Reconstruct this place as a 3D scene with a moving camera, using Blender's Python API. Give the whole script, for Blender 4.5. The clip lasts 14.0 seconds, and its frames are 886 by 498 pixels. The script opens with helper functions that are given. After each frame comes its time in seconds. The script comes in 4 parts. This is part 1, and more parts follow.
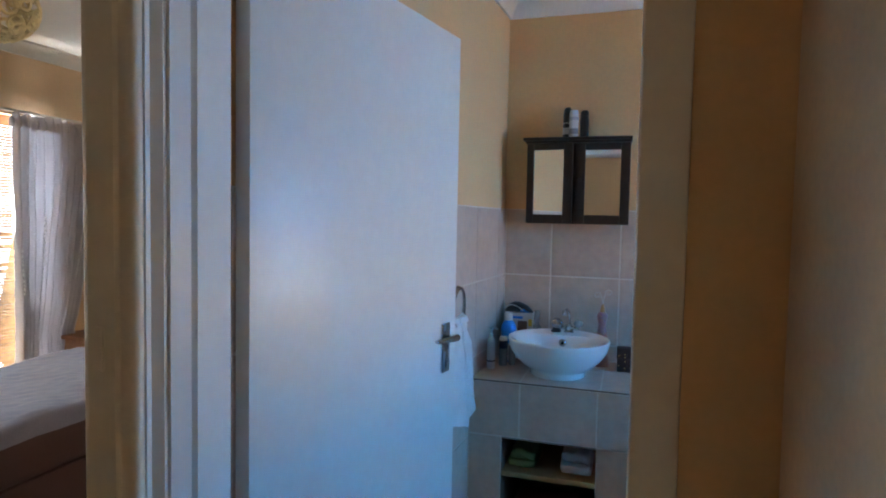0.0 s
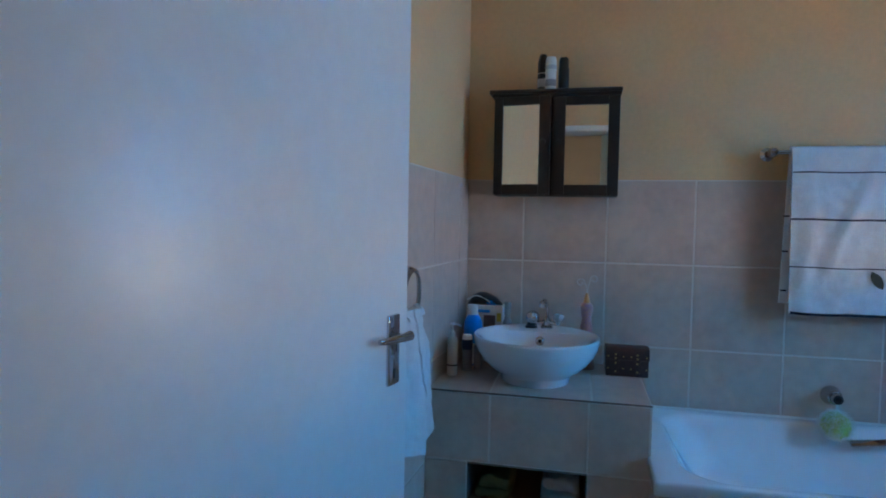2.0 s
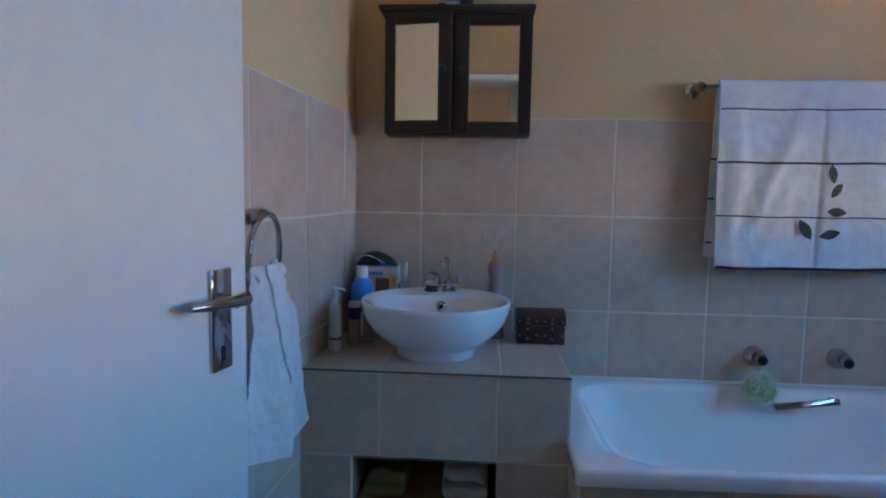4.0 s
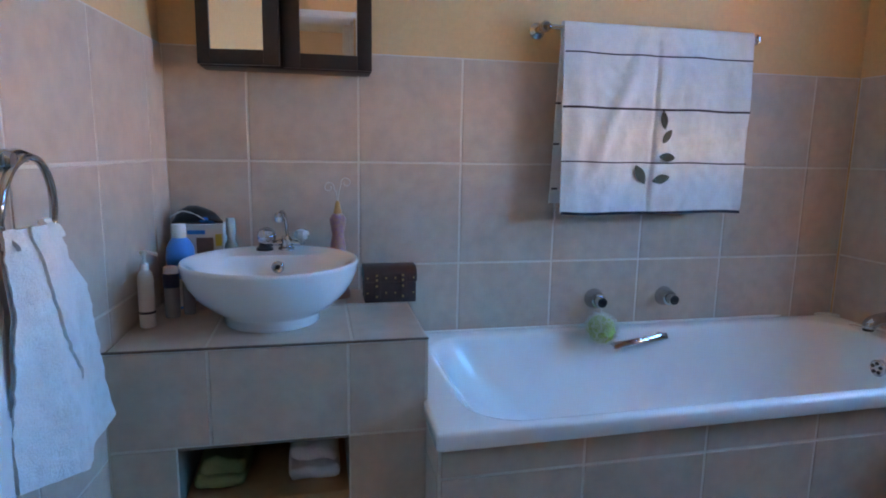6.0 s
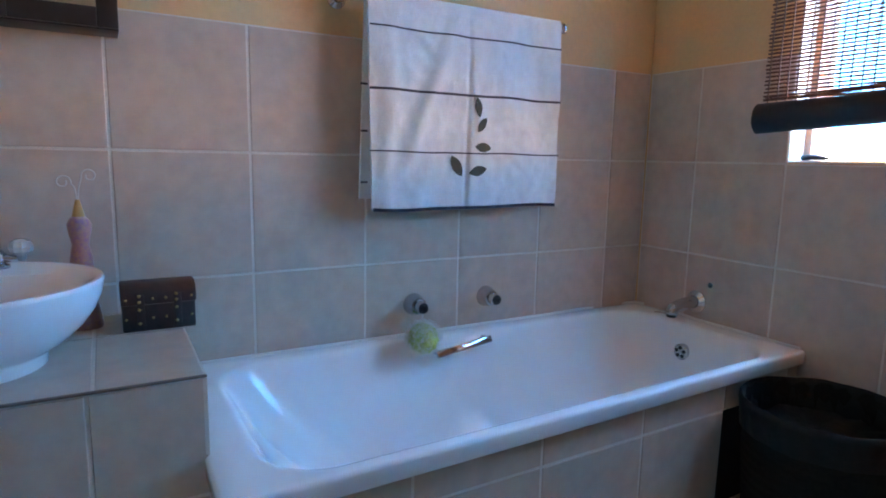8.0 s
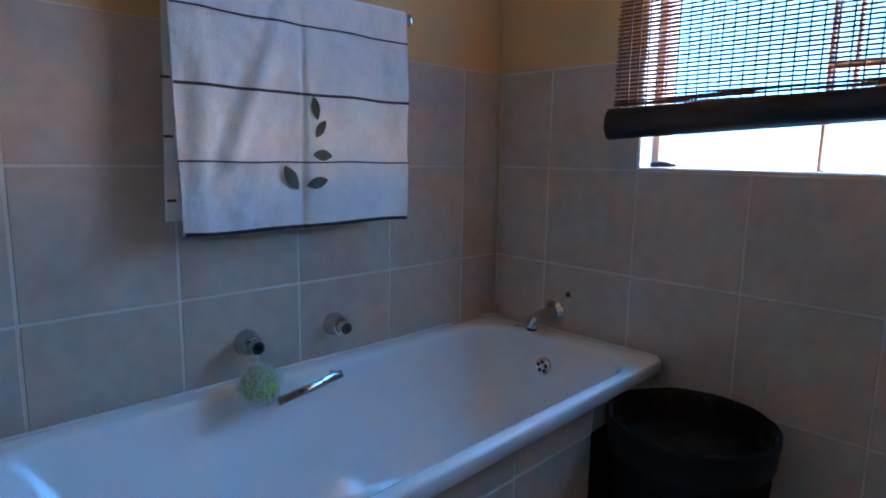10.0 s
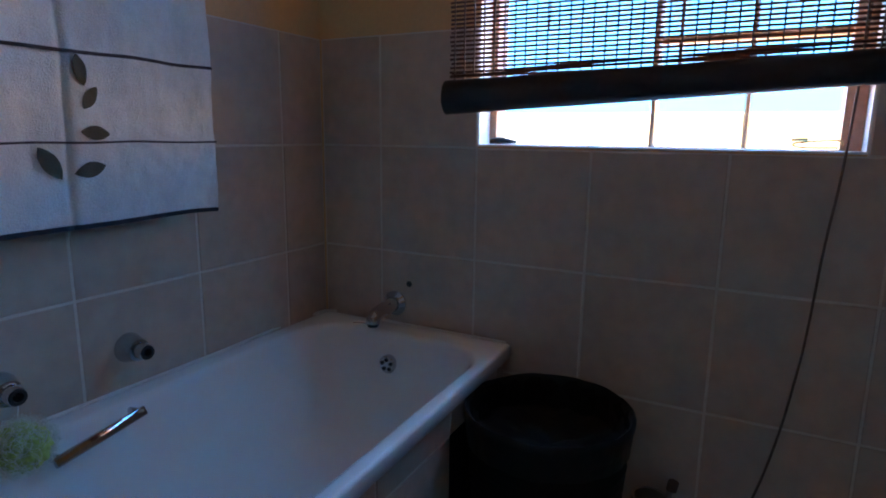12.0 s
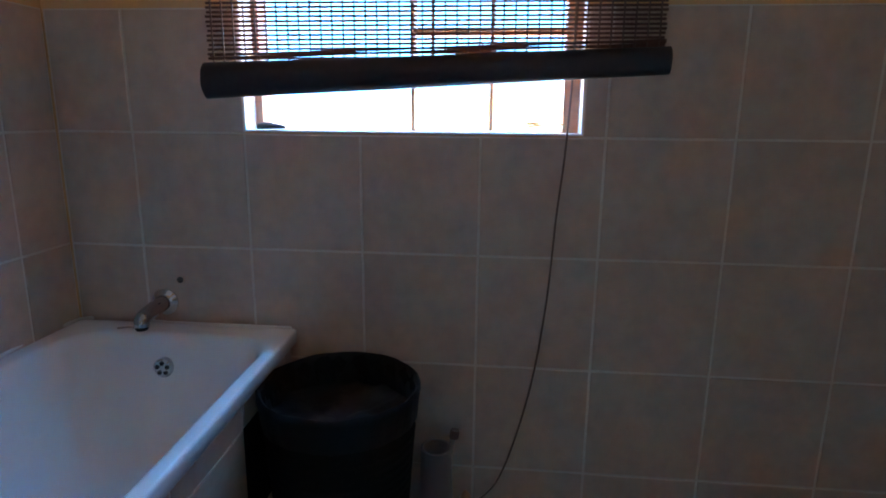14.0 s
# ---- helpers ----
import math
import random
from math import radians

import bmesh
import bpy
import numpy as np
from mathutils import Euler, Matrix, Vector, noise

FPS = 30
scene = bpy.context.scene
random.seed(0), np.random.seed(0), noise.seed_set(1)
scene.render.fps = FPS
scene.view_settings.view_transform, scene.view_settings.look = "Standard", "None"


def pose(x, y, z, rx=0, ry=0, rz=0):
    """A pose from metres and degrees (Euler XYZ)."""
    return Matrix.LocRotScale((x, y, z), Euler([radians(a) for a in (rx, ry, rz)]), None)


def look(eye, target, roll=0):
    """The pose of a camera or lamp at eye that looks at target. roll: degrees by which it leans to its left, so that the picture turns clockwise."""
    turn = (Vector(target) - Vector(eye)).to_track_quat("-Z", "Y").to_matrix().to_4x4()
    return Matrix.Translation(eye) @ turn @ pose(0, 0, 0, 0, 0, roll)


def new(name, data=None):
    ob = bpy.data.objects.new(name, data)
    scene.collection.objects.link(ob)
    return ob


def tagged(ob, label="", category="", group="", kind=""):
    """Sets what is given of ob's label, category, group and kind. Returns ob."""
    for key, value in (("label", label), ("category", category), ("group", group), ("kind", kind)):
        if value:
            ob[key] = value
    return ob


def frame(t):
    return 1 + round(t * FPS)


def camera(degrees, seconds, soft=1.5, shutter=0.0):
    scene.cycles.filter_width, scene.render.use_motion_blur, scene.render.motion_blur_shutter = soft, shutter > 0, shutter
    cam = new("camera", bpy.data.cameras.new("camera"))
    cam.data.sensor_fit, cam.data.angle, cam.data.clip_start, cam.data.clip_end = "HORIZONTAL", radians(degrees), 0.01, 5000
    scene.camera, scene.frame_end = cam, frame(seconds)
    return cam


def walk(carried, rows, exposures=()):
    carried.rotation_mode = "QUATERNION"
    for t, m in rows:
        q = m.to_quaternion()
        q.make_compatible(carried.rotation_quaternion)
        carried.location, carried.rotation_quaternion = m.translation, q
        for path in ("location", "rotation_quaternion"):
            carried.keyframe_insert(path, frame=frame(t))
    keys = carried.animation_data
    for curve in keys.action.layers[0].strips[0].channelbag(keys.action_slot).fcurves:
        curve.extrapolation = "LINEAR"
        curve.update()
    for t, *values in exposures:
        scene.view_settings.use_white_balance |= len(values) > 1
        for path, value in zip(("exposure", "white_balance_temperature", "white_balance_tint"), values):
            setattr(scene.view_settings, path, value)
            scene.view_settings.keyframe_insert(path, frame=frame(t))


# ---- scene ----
cam = camera(73.4, 14.0, soft=1.9)
PATH = [
    (0, (-0.156, -0.228, 1.428), (-0.747, 1.68, 1.326), 1.1),
    (0.5, (-0.184, -0.046, 1.378), (-0.765, 1.865, 1.282), 0.9),
    (1, (-0.245, 0.09, 1.331), (-0.8, 2.01, 1.238), 0.9),
    (1.5, (-0.305, 0.218, 1.309), (-0.814, 2.149, 1.214), 0.9),
    (2, (-0.305, 0.304, 1.309), (-0.741, 2.253, 1.214), 1.0),
    (4.5, (-0.298, 0.764, 1.196), (-0.323, 2.753, 0.985), 0.9),
    (5, (-0.305, 0.81, 1.185), (-0.192, 2.793, 0.948), 0.9),
    (5.5, (-0.314, 0.849, 1.169), (-0.045, 2.812, 0.901), 1.1),
    (6, (-0.316, 0.87, 1.191), (0.094, 2.8, 0.864), 1.0),
    (6.5, (-0.289, 0.895, 1.171), (0.257, 2.79, 0.84), 1.0),
    (7, (-0.258, 0.937, 1.161), (0.426, 2.786, 0.826), 0.9),
    (7.2, (-0.265, 0.98, 1.145), (0.498, 2.8, 0.82), 1.1),
    (9.5, (-0.037, 1.26, 1.149), (1.204, 2.796, 0.837), 0.7),
    (10, (-0.052, 1.314, 1.186), (1.326, 2.731, 0.875), 1.0),
    (10.5, (-0.049, 1.351, 1.196), (1.44, 2.647, 0.875), 0.8),
    (11, (0.018, 1.403, 1.162), (1.578, 2.612, 0.838), 0.6),
    (11.5, (0.066, 1.474, 1.155), (1.718, 2.548, 0.819), 0.9),
    (12, (0.082, 1.499, 1.185), (1.82, 2.415, 0.809), 0.7),
    (12.5, (0.063, 1.514, 1.195), (1.885, 2.241, 0.801), 0.8),
    (13, (0.065, 1.504, 1.193), (1.941, 2.066, 0.788), 0.5),
    (13.5, (0.022, 1.551, 1.188), (1.955, 1.868, 0.781), 0.9),
    (14, (0.029, 1.51, 1.203), (1.972, 1.693, 0.767), 0.6),
]
EXPOSURES = [(0, -0.24, 6450, 7), (1, -0.28, 6000, 5), (2, -0.68, 6000, 4), (4.5, -0.48, 7050, 16), (7, 0.26, 7550, 21), (9.5, -0.44, 6700, 16), (10.5, -0.80, 6750, 16), (11, -1.02, 6800, 17), (12, -1.42, 6850, 20), (13, -1.28, 6950, 19), (14, -0.66, 7000, 18)]
walk(cam, [(t, look(eye, target, roll)) for t, eye, target, roll in PATH], EXPOSURES)

# ---- light ----
SKY_STRENGTH = 0.15
world = bpy.data.worlds.new("sky")
scene.world = world
world.use_nodes = True
wt = world.node_tree
sky = wt.nodes.new("ShaderNodeTexSky")
sky.sky_type = 'NISHITA'
sky.sun_disc = False
sky.sun_elevation, sky.sun_rotation = radians(48), radians(-115)
wt.links.new(sky.outputs[0], wt.nodes["Background"].inputs[0])
wt.nodes["Background"].inputs[1].default_value = SKY_STRENGTH
sun = new("sun", bpy.data.lights.new("sun", 'SUN'))
sun.data.energy, sun.data.angle, sun.data.color = 3.0, radians(0.6), (1.0, 0.93, 0.82)
sun.matrix_world = look((-6, -3.0, 8), (0, 0, 0))


def daylight(name, eye, target, w, h, power, color):
    """A lamp that stands in a window's opening for the light from outside."""
    ob = new(name, bpy.data.lights.new(name, 'AREA'))
    ob.data.shape, ob.data.size, ob.data.size_y = 'RECTANGLE', w, h
    ob.data.energy, ob.data.color = power, color
    ob.matrix_world = look(eye, target)
    return ob


daylight("window_skylight", (2.45, 1.763, 1.86), (1.20, 1.763, 0.81), 2.2, 1.50, 630, (0.055, 0.395, 1.0))
daylight("window_groundlight", (2.62, 1.763, 0.86), (1.62, 1.763, 1.02), 2.2, 0.86, 460, (1.0, 0.70, 0.37))
daylight("bedroom_skylight", (-4.35, 1.98, 1.3), (-3.0, 1.98, 0.9), 1.9, 1.7, 560, (0.74, 0.88, 1.0))
daylight("bedroom_groundlight", (-4.40, 1.98, 0.2), (-3.0, 1.98, 1.5), 1.9, 0.9, 620, (1.0, 0.92, 0.82))


# ---- materials ----
def material(name, base, rough=0.5, metal=0.0, vary=0.12, grain=60.0, bump=0.1, spots=None, coat=0.0, big=3.0, sheen=0.0, each=0.0):
    """A surface with two scales of variation: large faint stains and fine grain, with relief."""
    m = bpy.data.materials.new(name)
    m.use_nodes = True
    nt = m.node_tree
    bs = nt.nodes["Principled BSDF"]
    bs.inputs["Roughness"].default_value = rough
    bs.inputs["Metallic"].default_value = metal
    bs.inputs["Coat Weight"].default_value = coat
    bs.inputs["Coat Roughness"].default_value = 0.12
    bs.inputs["Sheen Weight"].default_value = sheen
    co = nt.nodes.new("ShaderNodeNewGeometry")
    n1 = nt.nodes.new("ShaderNodeTexNoise")
    n1.inputs["Scale"].default_value, n1.inputs["Detail"].default_value = big, 5
    n2 = nt.nodes.new("ShaderNodeTexNoise")
    n2.inputs["Scale"].default_value, n2.inputs["Detail"].default_value = grain, 4
    for n in (n1, n2):
        nt.links.new(co.outputs["Position"], n.inputs["Vector"])
    add = nt.nodes.new("ShaderNodeMath")
    add.operation = 'ADD'
    nt.links.new(n1.outputs[0], add.inputs[0])
    nt.links.new(n2.outputs[0], add.inputs[1])
    last = add.outputs[0]
    if each:
        info = nt.nodes.new("ShaderNodeObjectInfo")
        mul = nt.nodes.new("ShaderNodeMath")
        mul.operation = 'MULTIPLY_ADD'
        nt.links.new(info.outputs["Random"], mul.inputs[0])
        mul.inputs[1].default_value = each
        nt.links.new(last, mul.inputs[2])
        last = mul.outputs[0]
    ramp = nt.nodes.new("ShaderNodeValToRGB")
    half = nt.nodes.new("ShaderNodeMath")
    half.operation = 'MULTIPLY'
    half.inputs[1].default_value = 0.5
    nt.links.new(last, half.inputs[0])
    nt.links.new(half.outputs[0], ramp.inputs[0])
    b = Vector(base)
    lo, hi = b * (1 - vary), b * (1 + vary)
    ramp.color_ramp.elements[0].position, ramp.color_ramp.elements[1].position = 0.36, 0.66
    ramp.color_ramp.elements[0].color = (*(spots or lo), 1)
    ramp.color_ramp.elements[1].color = (*[min(c, 0.95) for c in hi], 1)
    nt.links.new(ramp.outputs[0], bs.inputs["Base Color"])
    rr = nt.nodes.new("ShaderNodeMapRange")
    r0, r1 = max(rough - 0.06, 0.02), min(rough + (0.08 if rough > 0.1 else 0.02), 1)
    if r0 < 0.28 < r1:
        r0, r1 = (0.29, r1) if rough >= 0.28 else (r0, 0.265)
    rr.inputs["To Min"].default_value, rr.inputs["To Max"].default_value = r0, r1
    nt.links.new(n1.outputs[0], rr.inputs[0])
    nt.links.new(rr.outputs[0], bs.inputs["Roughness"])
    if bump:
        bp = nt.nodes.new("ShaderNodeBump")
        bp.inputs["Strength"].default_value, bp.inputs["Distance"].default_value = bump, 0.002
        nt.links.new(n2.outputs[0], bp.inputs["Height"])
        nt.links.new(bp.outputs[0], bs.inputs["Normal"])
    return m


PAINT = material("tan_wall_paint", (0.70, 0.43, 0.205), 0.62, vary=0.05, grain=70, bump=0.10)
BEDPAINT = material("cream_wall_paint", (0.72, 0.53, 0.34), 0.65, vary=0.06, grain=90, bump=0.2)
WHITE = material("white_ceiling_paint", (0.80, 0.79, 0.76), 0.6, vary=0.04, grain=70, bump=0.1)
GLOSS = material("white_enamel_paint", (0.76, 0.74, 0.70), 0.30, vary=0.03, grain=30, bump=0.06, big=2.0)
GLOSS.node_tree.nodes["Principled BSDF"].inputs["Specular IOR Level"].default_value = 0.42
CREAM = material("cream_enamel_paint", (0.78, 0.67, 0.53), 0.45, vary=0.05, grain=40, bump=0.08)
TILE = material("greige_ceramic_tile", (0.52, 0.390, 0.308), 0.34, vary=0.115, grain=24, bump=0.05, big=7.0, each=0.14)
GROUT = material("pale_grout", (0.67, 0.59, 0.51), 0.85, vary=0.1, grain=140, bump=0.3)
FLOORMAT = material("beige_floor_tile", (0.42, 0.35, 0.28), 0.35, vary=0.12, grain=25)
CERAMIC = material("white_glazed_ceramic", (0.84, 0.83, 0.81), 0.05, vary=0.015, grain=10, bump=0.0)
ACRYLIC = material("white_bath_acrylic", (0.82, 0.81, 0.79), 0.05, vary=0.02, grain=12, bump=0.0)
CHROME = material("chrome", (0.54, 0.54, 0.56), 0.06, metal=1.0, vary=0.03, bump=0.0)
BLACK = material("black_plastic", (0.012, 0.012, 0.014), 0.36, vary=0.2, grain=30, bump=0.05)
BINMAT = material("black_brown_wicker", (0.010, 0.008, 0.007), 0.8, vary=0.4, grain=90, bump=0.5)
BAG = material("black_bin_liner", (0.010, 0.0095, 0.010), 0.42, vary=0.3, grain=45, bump=0.9)
for m in (BINMAT, BAG):
    m.node_tree.nodes["Principled BSDF"].inputs["Specular IOR Level"].default_value = 0.2
WENGE = material("dark_stained_wood", (0.022, 0.013, 0.010), 0.38, vary=0.3, grain=70, bump=0.12)
FRAMEWOOD = material("red_brown_window_wood", (0.44, 0.20, 0.11), 0.4, vary=0.2, grain=40)
BAMBOO = material("dark_brown_blind_slat", (0.05, 0.024, 0.017), 0.5, vary=0.35, grain=30, each=0.1)
bt = BAMBOO.node_tree
glow = bt.nodes.new("ShaderNodeBsdfTranslucent")
glow.inputs["Color"].default_value = (0.30, 0.13, 0.08, 1)
mixer = bt.nodes.new("ShaderNodeMixShader")
mixer.inputs[0].default_value = 0.22
bt.links.new(bt.nodes["Principled BSDF"].outputs[0], mixer.inputs[1])
bt.links.new(glow.outputs[0], mixer.inputs[2])
bt.links.new(mixer.outputs[0], bt.nodes["Material Output"].inputs["Surface"])
ROLLMAT = material("blackish_brown_roll", (0.018, 0.012, 0.013), 0.55, vary=0.35, grain=60, bump=0.3)
CORDMAT = material("brown_cord", (0.14, 0.09, 0.07), 0.8, grain=200, bump=0.4)
TOWEL = material("white_terry_towel", (0.76, 0.74, 0.72), 0.95, vary=0.10, grain=300, bump=1.0, big=14, sheen=0.3)
DARKTRIM = material("dark_navy_trim", (0.02, 0.02, 0.03), 0.8, grain=200, bump=0.3)
EARTH = material("dry_lawn_and_paving", (0.20, 0.16, 0.10), 0.9, vary=0.3, grain=6, big=0.3)

MIRROR = bpy.data.materials.new("mirror_glass")
MIRROR.use_nodes = True
MIRROR.node_tree.nodes["Principled BSDF"].inputs["Metallic"].default_value = 1.0
MIRROR.node_tree.nodes["Principled BSDF"].inputs["Roughness"].default_value = 0.015
MIRROR.node_tree.nodes["Principled BSDF"].inputs["Base Color"].default_value = (0.9, 0.91, 0.9, 1)
GLASS = bpy.data.materials.new("window_glass")
GLASS.use_nodes = True
gb = GLASS.node_tree.nodes["Principled BSDF"]
gb.inputs["Transmission Weight"].default_value, gb.inputs["Roughness"].default_value, gb.inputs["IOR"].default_value = 1.0, 0.0, 1.45
gb.inputs["Base Color"].default_value = (0.97, 0.98, 0.98, 1)

# ---- building helpers ----
ORIGIN = {}


def thing(name, at, label, category, group="", kind=""):
    """An Empty at a thing's base, which parents its parts."""
    ob = new(name)
    ob.empty_display_size = 0.05
    ob.location = at
    ORIGIN[ob] = Vector(at)
    return tagged(ob, label, category, group, kind)


def mesh_of(name, bm, mat, smooth=None):
    bmesh.ops.recalc_face_normals(bm, faces=bm.faces)
    me = bpy.data.meshes.new(name)
    bm.to_mesh(me)
    bm.free()
    for m in (mat if isinstance(mat, (list, tuple)) else [mat]):
        me.materials.append(m)
    if smooth:
        me.shade_smooth()
        me.set_sharp_from_angle(angle=radians(smooth))
    return me


def part(name, bm, mat, parent, label="", smooth=40):
    """Links a bmesh in world coordinates as one mesh under a thing or part."""
    o = ORIGIN[parent]
    bm.transform(Matrix.Translation(-o))
    ob = new(name, mesh_of(name, bm, mat, smooth))
    ob.parent = parent
    ORIGIN[ob] = o
    return tagged(ob, label)


def single(name, bm, mat, label, category, group="", kind="", smooth=40):
    """A top-level thing of one mesh in world coordinates."""
    ob = new(name, mesh_of(name, bm, mat, smooth))
    ORIGIN[ob] = Vector((0, 0, 0))
    return tagged(ob, label, category, group, kind)


def box(bm, x0, x1, y0, y1, z0, z1, bevel=0.0, seg=2, m=None):
    vs = [bm.verts.new((x, y, z)) for x in (x0, x1) for y in (y0, y1) for z in (z0, z1)]
    fs = [bm.faces.new([vs[i] for i in q]) for q in ((0, 1, 3, 2), (4, 6, 7, 5), (0, 4, 5, 1), (2, 3, 7, 6), (0, 2, 6, 4), (1, 5, 7, 3))]
    out = list(vs)
    if bevel:
        r = bmesh.ops.bevel(bm, geom=list({e for f in fs for e in f.edges}), offset=bevel, segments=seg, profile=0.5, affect='EDGES')
        out = list({v for f in r["faces"] for v in f.verts} | {v for v in vs if v.is_valid})
    if m is not None:
        bmesh.ops.transform(bm, matrix=m, verts=[v for v in out if v.is_valid])
    return bm


def boxed(*a, **k):
    return box(bmesh.new(), *a, **k)


def rings(bm, loops, close=True, cap0=False, cap1=False):
    """Skins a list of closed loops of points."""
    rows = [[bm.verts.new(p) for p in lp] for lp in loops]
    n = len(rows[0])
    for a, b in zip(rows, rows[1:]):
        for i in range(n if close else n - 1):
            j = (i + 1) % n
            bm.faces.new((a[i], a[j], b[j], b[i]))
    if cap0:
        bm.faces.new(rows[0][::-1])
    if cap1:
        bm.faces.new(rows[-1])
    return rows


def circle(c, r, n=24, axis='z', ry=None):
    out = []
    for i in range(n):
        a = 2 * math.pi * i / n
        u, v = r * math.cos(a), (ry or r) * math.sin(a)
        out.append(Vector(c) + (Vector((u, v, 0)) if axis == 'z' else Vector((u, 0, v)) if axis == 'y' else Vector((0, u, v))))
    return out


def lathe(bm, c, prof, n=28, axis='z', cap0=True, cap1=True):
    """Turns a profile of (radius, height) about an axis through c."""
    d = {'z': Vector((0, 0, 1)), 'y': Vector((0, 1, 0)), 'x': Vector((1, 0, 0))}[axis]
    rings(bm, [circle(Vector(c) + d * h, r, n, axis) for r, h in prof], True, cap0, cap1)
    return bm


def tube(bm, pts, r, n=10, r2=None):
    """A round bar along a line of points."""
    pts = [Vector(p) for p in pts]
    loops, up = [], Vector((0.123, 0.31, 0.94))
    for i, p in enumerate(pts):
        d = (pts[min(i + 1, len(pts) - 1)] - pts[max(i - 1, 0)]).normalized()
        a = d.cross(up).normalized()
        b = d.cross(a).normalized()
        up = -b if b.dot(up) < 0 else b
        up = (a.cross(d)).normalized()
        rad = r if r2 is None else r + (r2 - r) * i / (len(pts) - 1)
        loops.append([p + a * rad * math.cos(2 * math.pi * k / n) + up * rad * math.sin(2 * math.pi * k / n) for k in range(n)])
    rings(bm, loops, True, True, True)
    return bm


def smooth_line(pts, n=6):
    """A smooth run of points through the given ones."""
    p = [Vector(q) for q in pts]
    out = []
    for i in range(len(p) - 1):
        a, b, c, d = p[max(i - 1, 0)], p[i], p[i + 1], p[min(i + 2, len(p) - 1)]
        for k in range(n):
            t = k / n
            out.append(0.5 * ((2 * b) + (c - a) * t + (2 * a - 5 * b + 4 * c - d) * t * t + (3 * b - a - 3 * c + d) * t ** 3))
    return out + [p[-1]]


def rrect(x0, x1, y0, y1, r, z, n=6):
    out = []
    for cx, cy, a0 in ((x1 - r, y1 - r, 0), (x0 + r, y1 - r, 90), (x0 + r, y0 + r, 180), (x1 - r, y0 + r, 270)):
        for k in range(n + 1):
            a = radians(a0 + 90 * k / n)
            out.append(Vector((cx + r * math.cos(a), cy + r * math.sin(a), z)))
    return out


# ---- the shell of the place ----
BACK, WIN, FRONT, CEIL = 2.8, 1.68, 0.76, 2.53
LA, LB = Vector((-0.754, 2.8)), Vector((-0.895, 0.76))


def structure(name, bm, mat, label, category="wall"):
    return single(name, bm, mat, label, category, kind="structure", smooth=None)


def prism(bm, pts, z0, z1):
    """An upright block over a plan outline."""
    rings(bm, [[(x, y, z0) for x, y in pts], [(x, y, z1) for x, y in pts]], True, True, True)
    return bm


P = 0.008
wall_north = structure("wall_north", boxed(-0.80, 1.9, BACK + P, BACK + 0.22, 0, 2.6), PAINT, "tan painted wall tiled to shoulder height", "wall")
bm = bmesh.new()
WS = (LA.x - LB.x) / (LA.y - LB.y)
prism(bm, [(LA.x - P + 0.22 * WS, 3.02), (LB.x - P - 0.005 * WS, 0.755), (-1.05, 0.755), (-1.05, 3.02)], 0, 2.6)
wall_west = structure("wall_west", bm, PAINT, "tan painted wall with greige tiles below", "wall")
WY0, WY1, WZ0, WZ1 = 1.293, 2.234, 1.156, 2.06
bm = bmesh.new()
X0, X1 = WIN + P, WIN + 0.22
box(bm, X0, X1, -0.35, WY0, 0, 2.6)
box(bm, X0, X1, WY1, BACK + 0.22, 0, 2.6)
box(bm, X0, X1, WY0, WY1, 0, WZ0)
box(bm, X0, X1, WY0, WY1, WZ1, 2.6)
wall_east = structure("wall_east", bm, PAINT, "tan painted window wall tiled below", "wall")
DX0, DX1, DTOP = -0.88, -0.146, 2.015
bm = bmesh.new()
box(bm, -0.085, 0.15, 0.57, FRONT - P, 0, 2.6)
box(bm, -1.05, -0.085, 0.57, FRONT - P, DTOP + 0.045, 2.6)
box(bm, -1.05, -0.955, 0.57, FRONT - P, 0, DTOP + 0.045)
wall_south = structure("wall_south", bm, PAINT, "tan painted wall around the bathroom doorway", "wall")
floor = structure("floor", boxed(-4.3, 1.9, -2.2, 3.9, -0.12, 0.0), FLOORMAT, "beige tiled floor", "floor")
ceiling = structure("ceiling", boxed(-4.3, 1.9, -2.2, 3.9, CEIL, 2.75), WHITE, "white painted plaster ceiling", "ceiling")
# added wall, never in view, that encloses the bathroom's south end
wall_unseen_south = structure("wall_unseen_south", boxed(0.15, WIN + P, -0.55, -0.35, 0, 2.6), PAINT, "tan painted wall added to close the unseen south end of the bathroom", "wall")
# passage and bedroom shell
wall_passage = structure("wall_passage", boxed(0.03, 0.15, -2.0, 0.568, 0, 2.6), BEDPAINT, "plain brown-shaded passage wall beside the doorway", "wall")
bm = bmesh.new()
box(bm, -4.22, 0.15, -2.2, -2.0, 0, 2.6)
wall_bedroom_south = structure("wall_bedroom_south", bm, BEDPAINT, "plain cream bedroom wall", "wall")
wall_bedroom_north = structure("wall_bedroom_north", boxed(-4.22, -1.052, 3.7, 3.9, 0, 2.6), BEDPAINT, "plain cream bedroom wall", "wall")
BWY0, BWY1, BWZ0, BWZ1 = 1.0, 2.95, 0.25, 2.05
bm = bmesh.new()
box(bm, -4.22, -4.0, -2.0, BWY0, 0, 2.6)
box(bm, -4.22, -4.0, BWY1, 3.7, 0, 2.6)
box(bm, -4.22, -4.0, BWY0, BWY1, 0, BWZ0)
box(bm, -4.22, -4.0, BWY0, BWY1, BWZ1, 2.6)
wall_bedroom_west = structure("wall_bedroom_west", bm, BEDPAINT, "cream bedroom wall with a wide window", "wall")


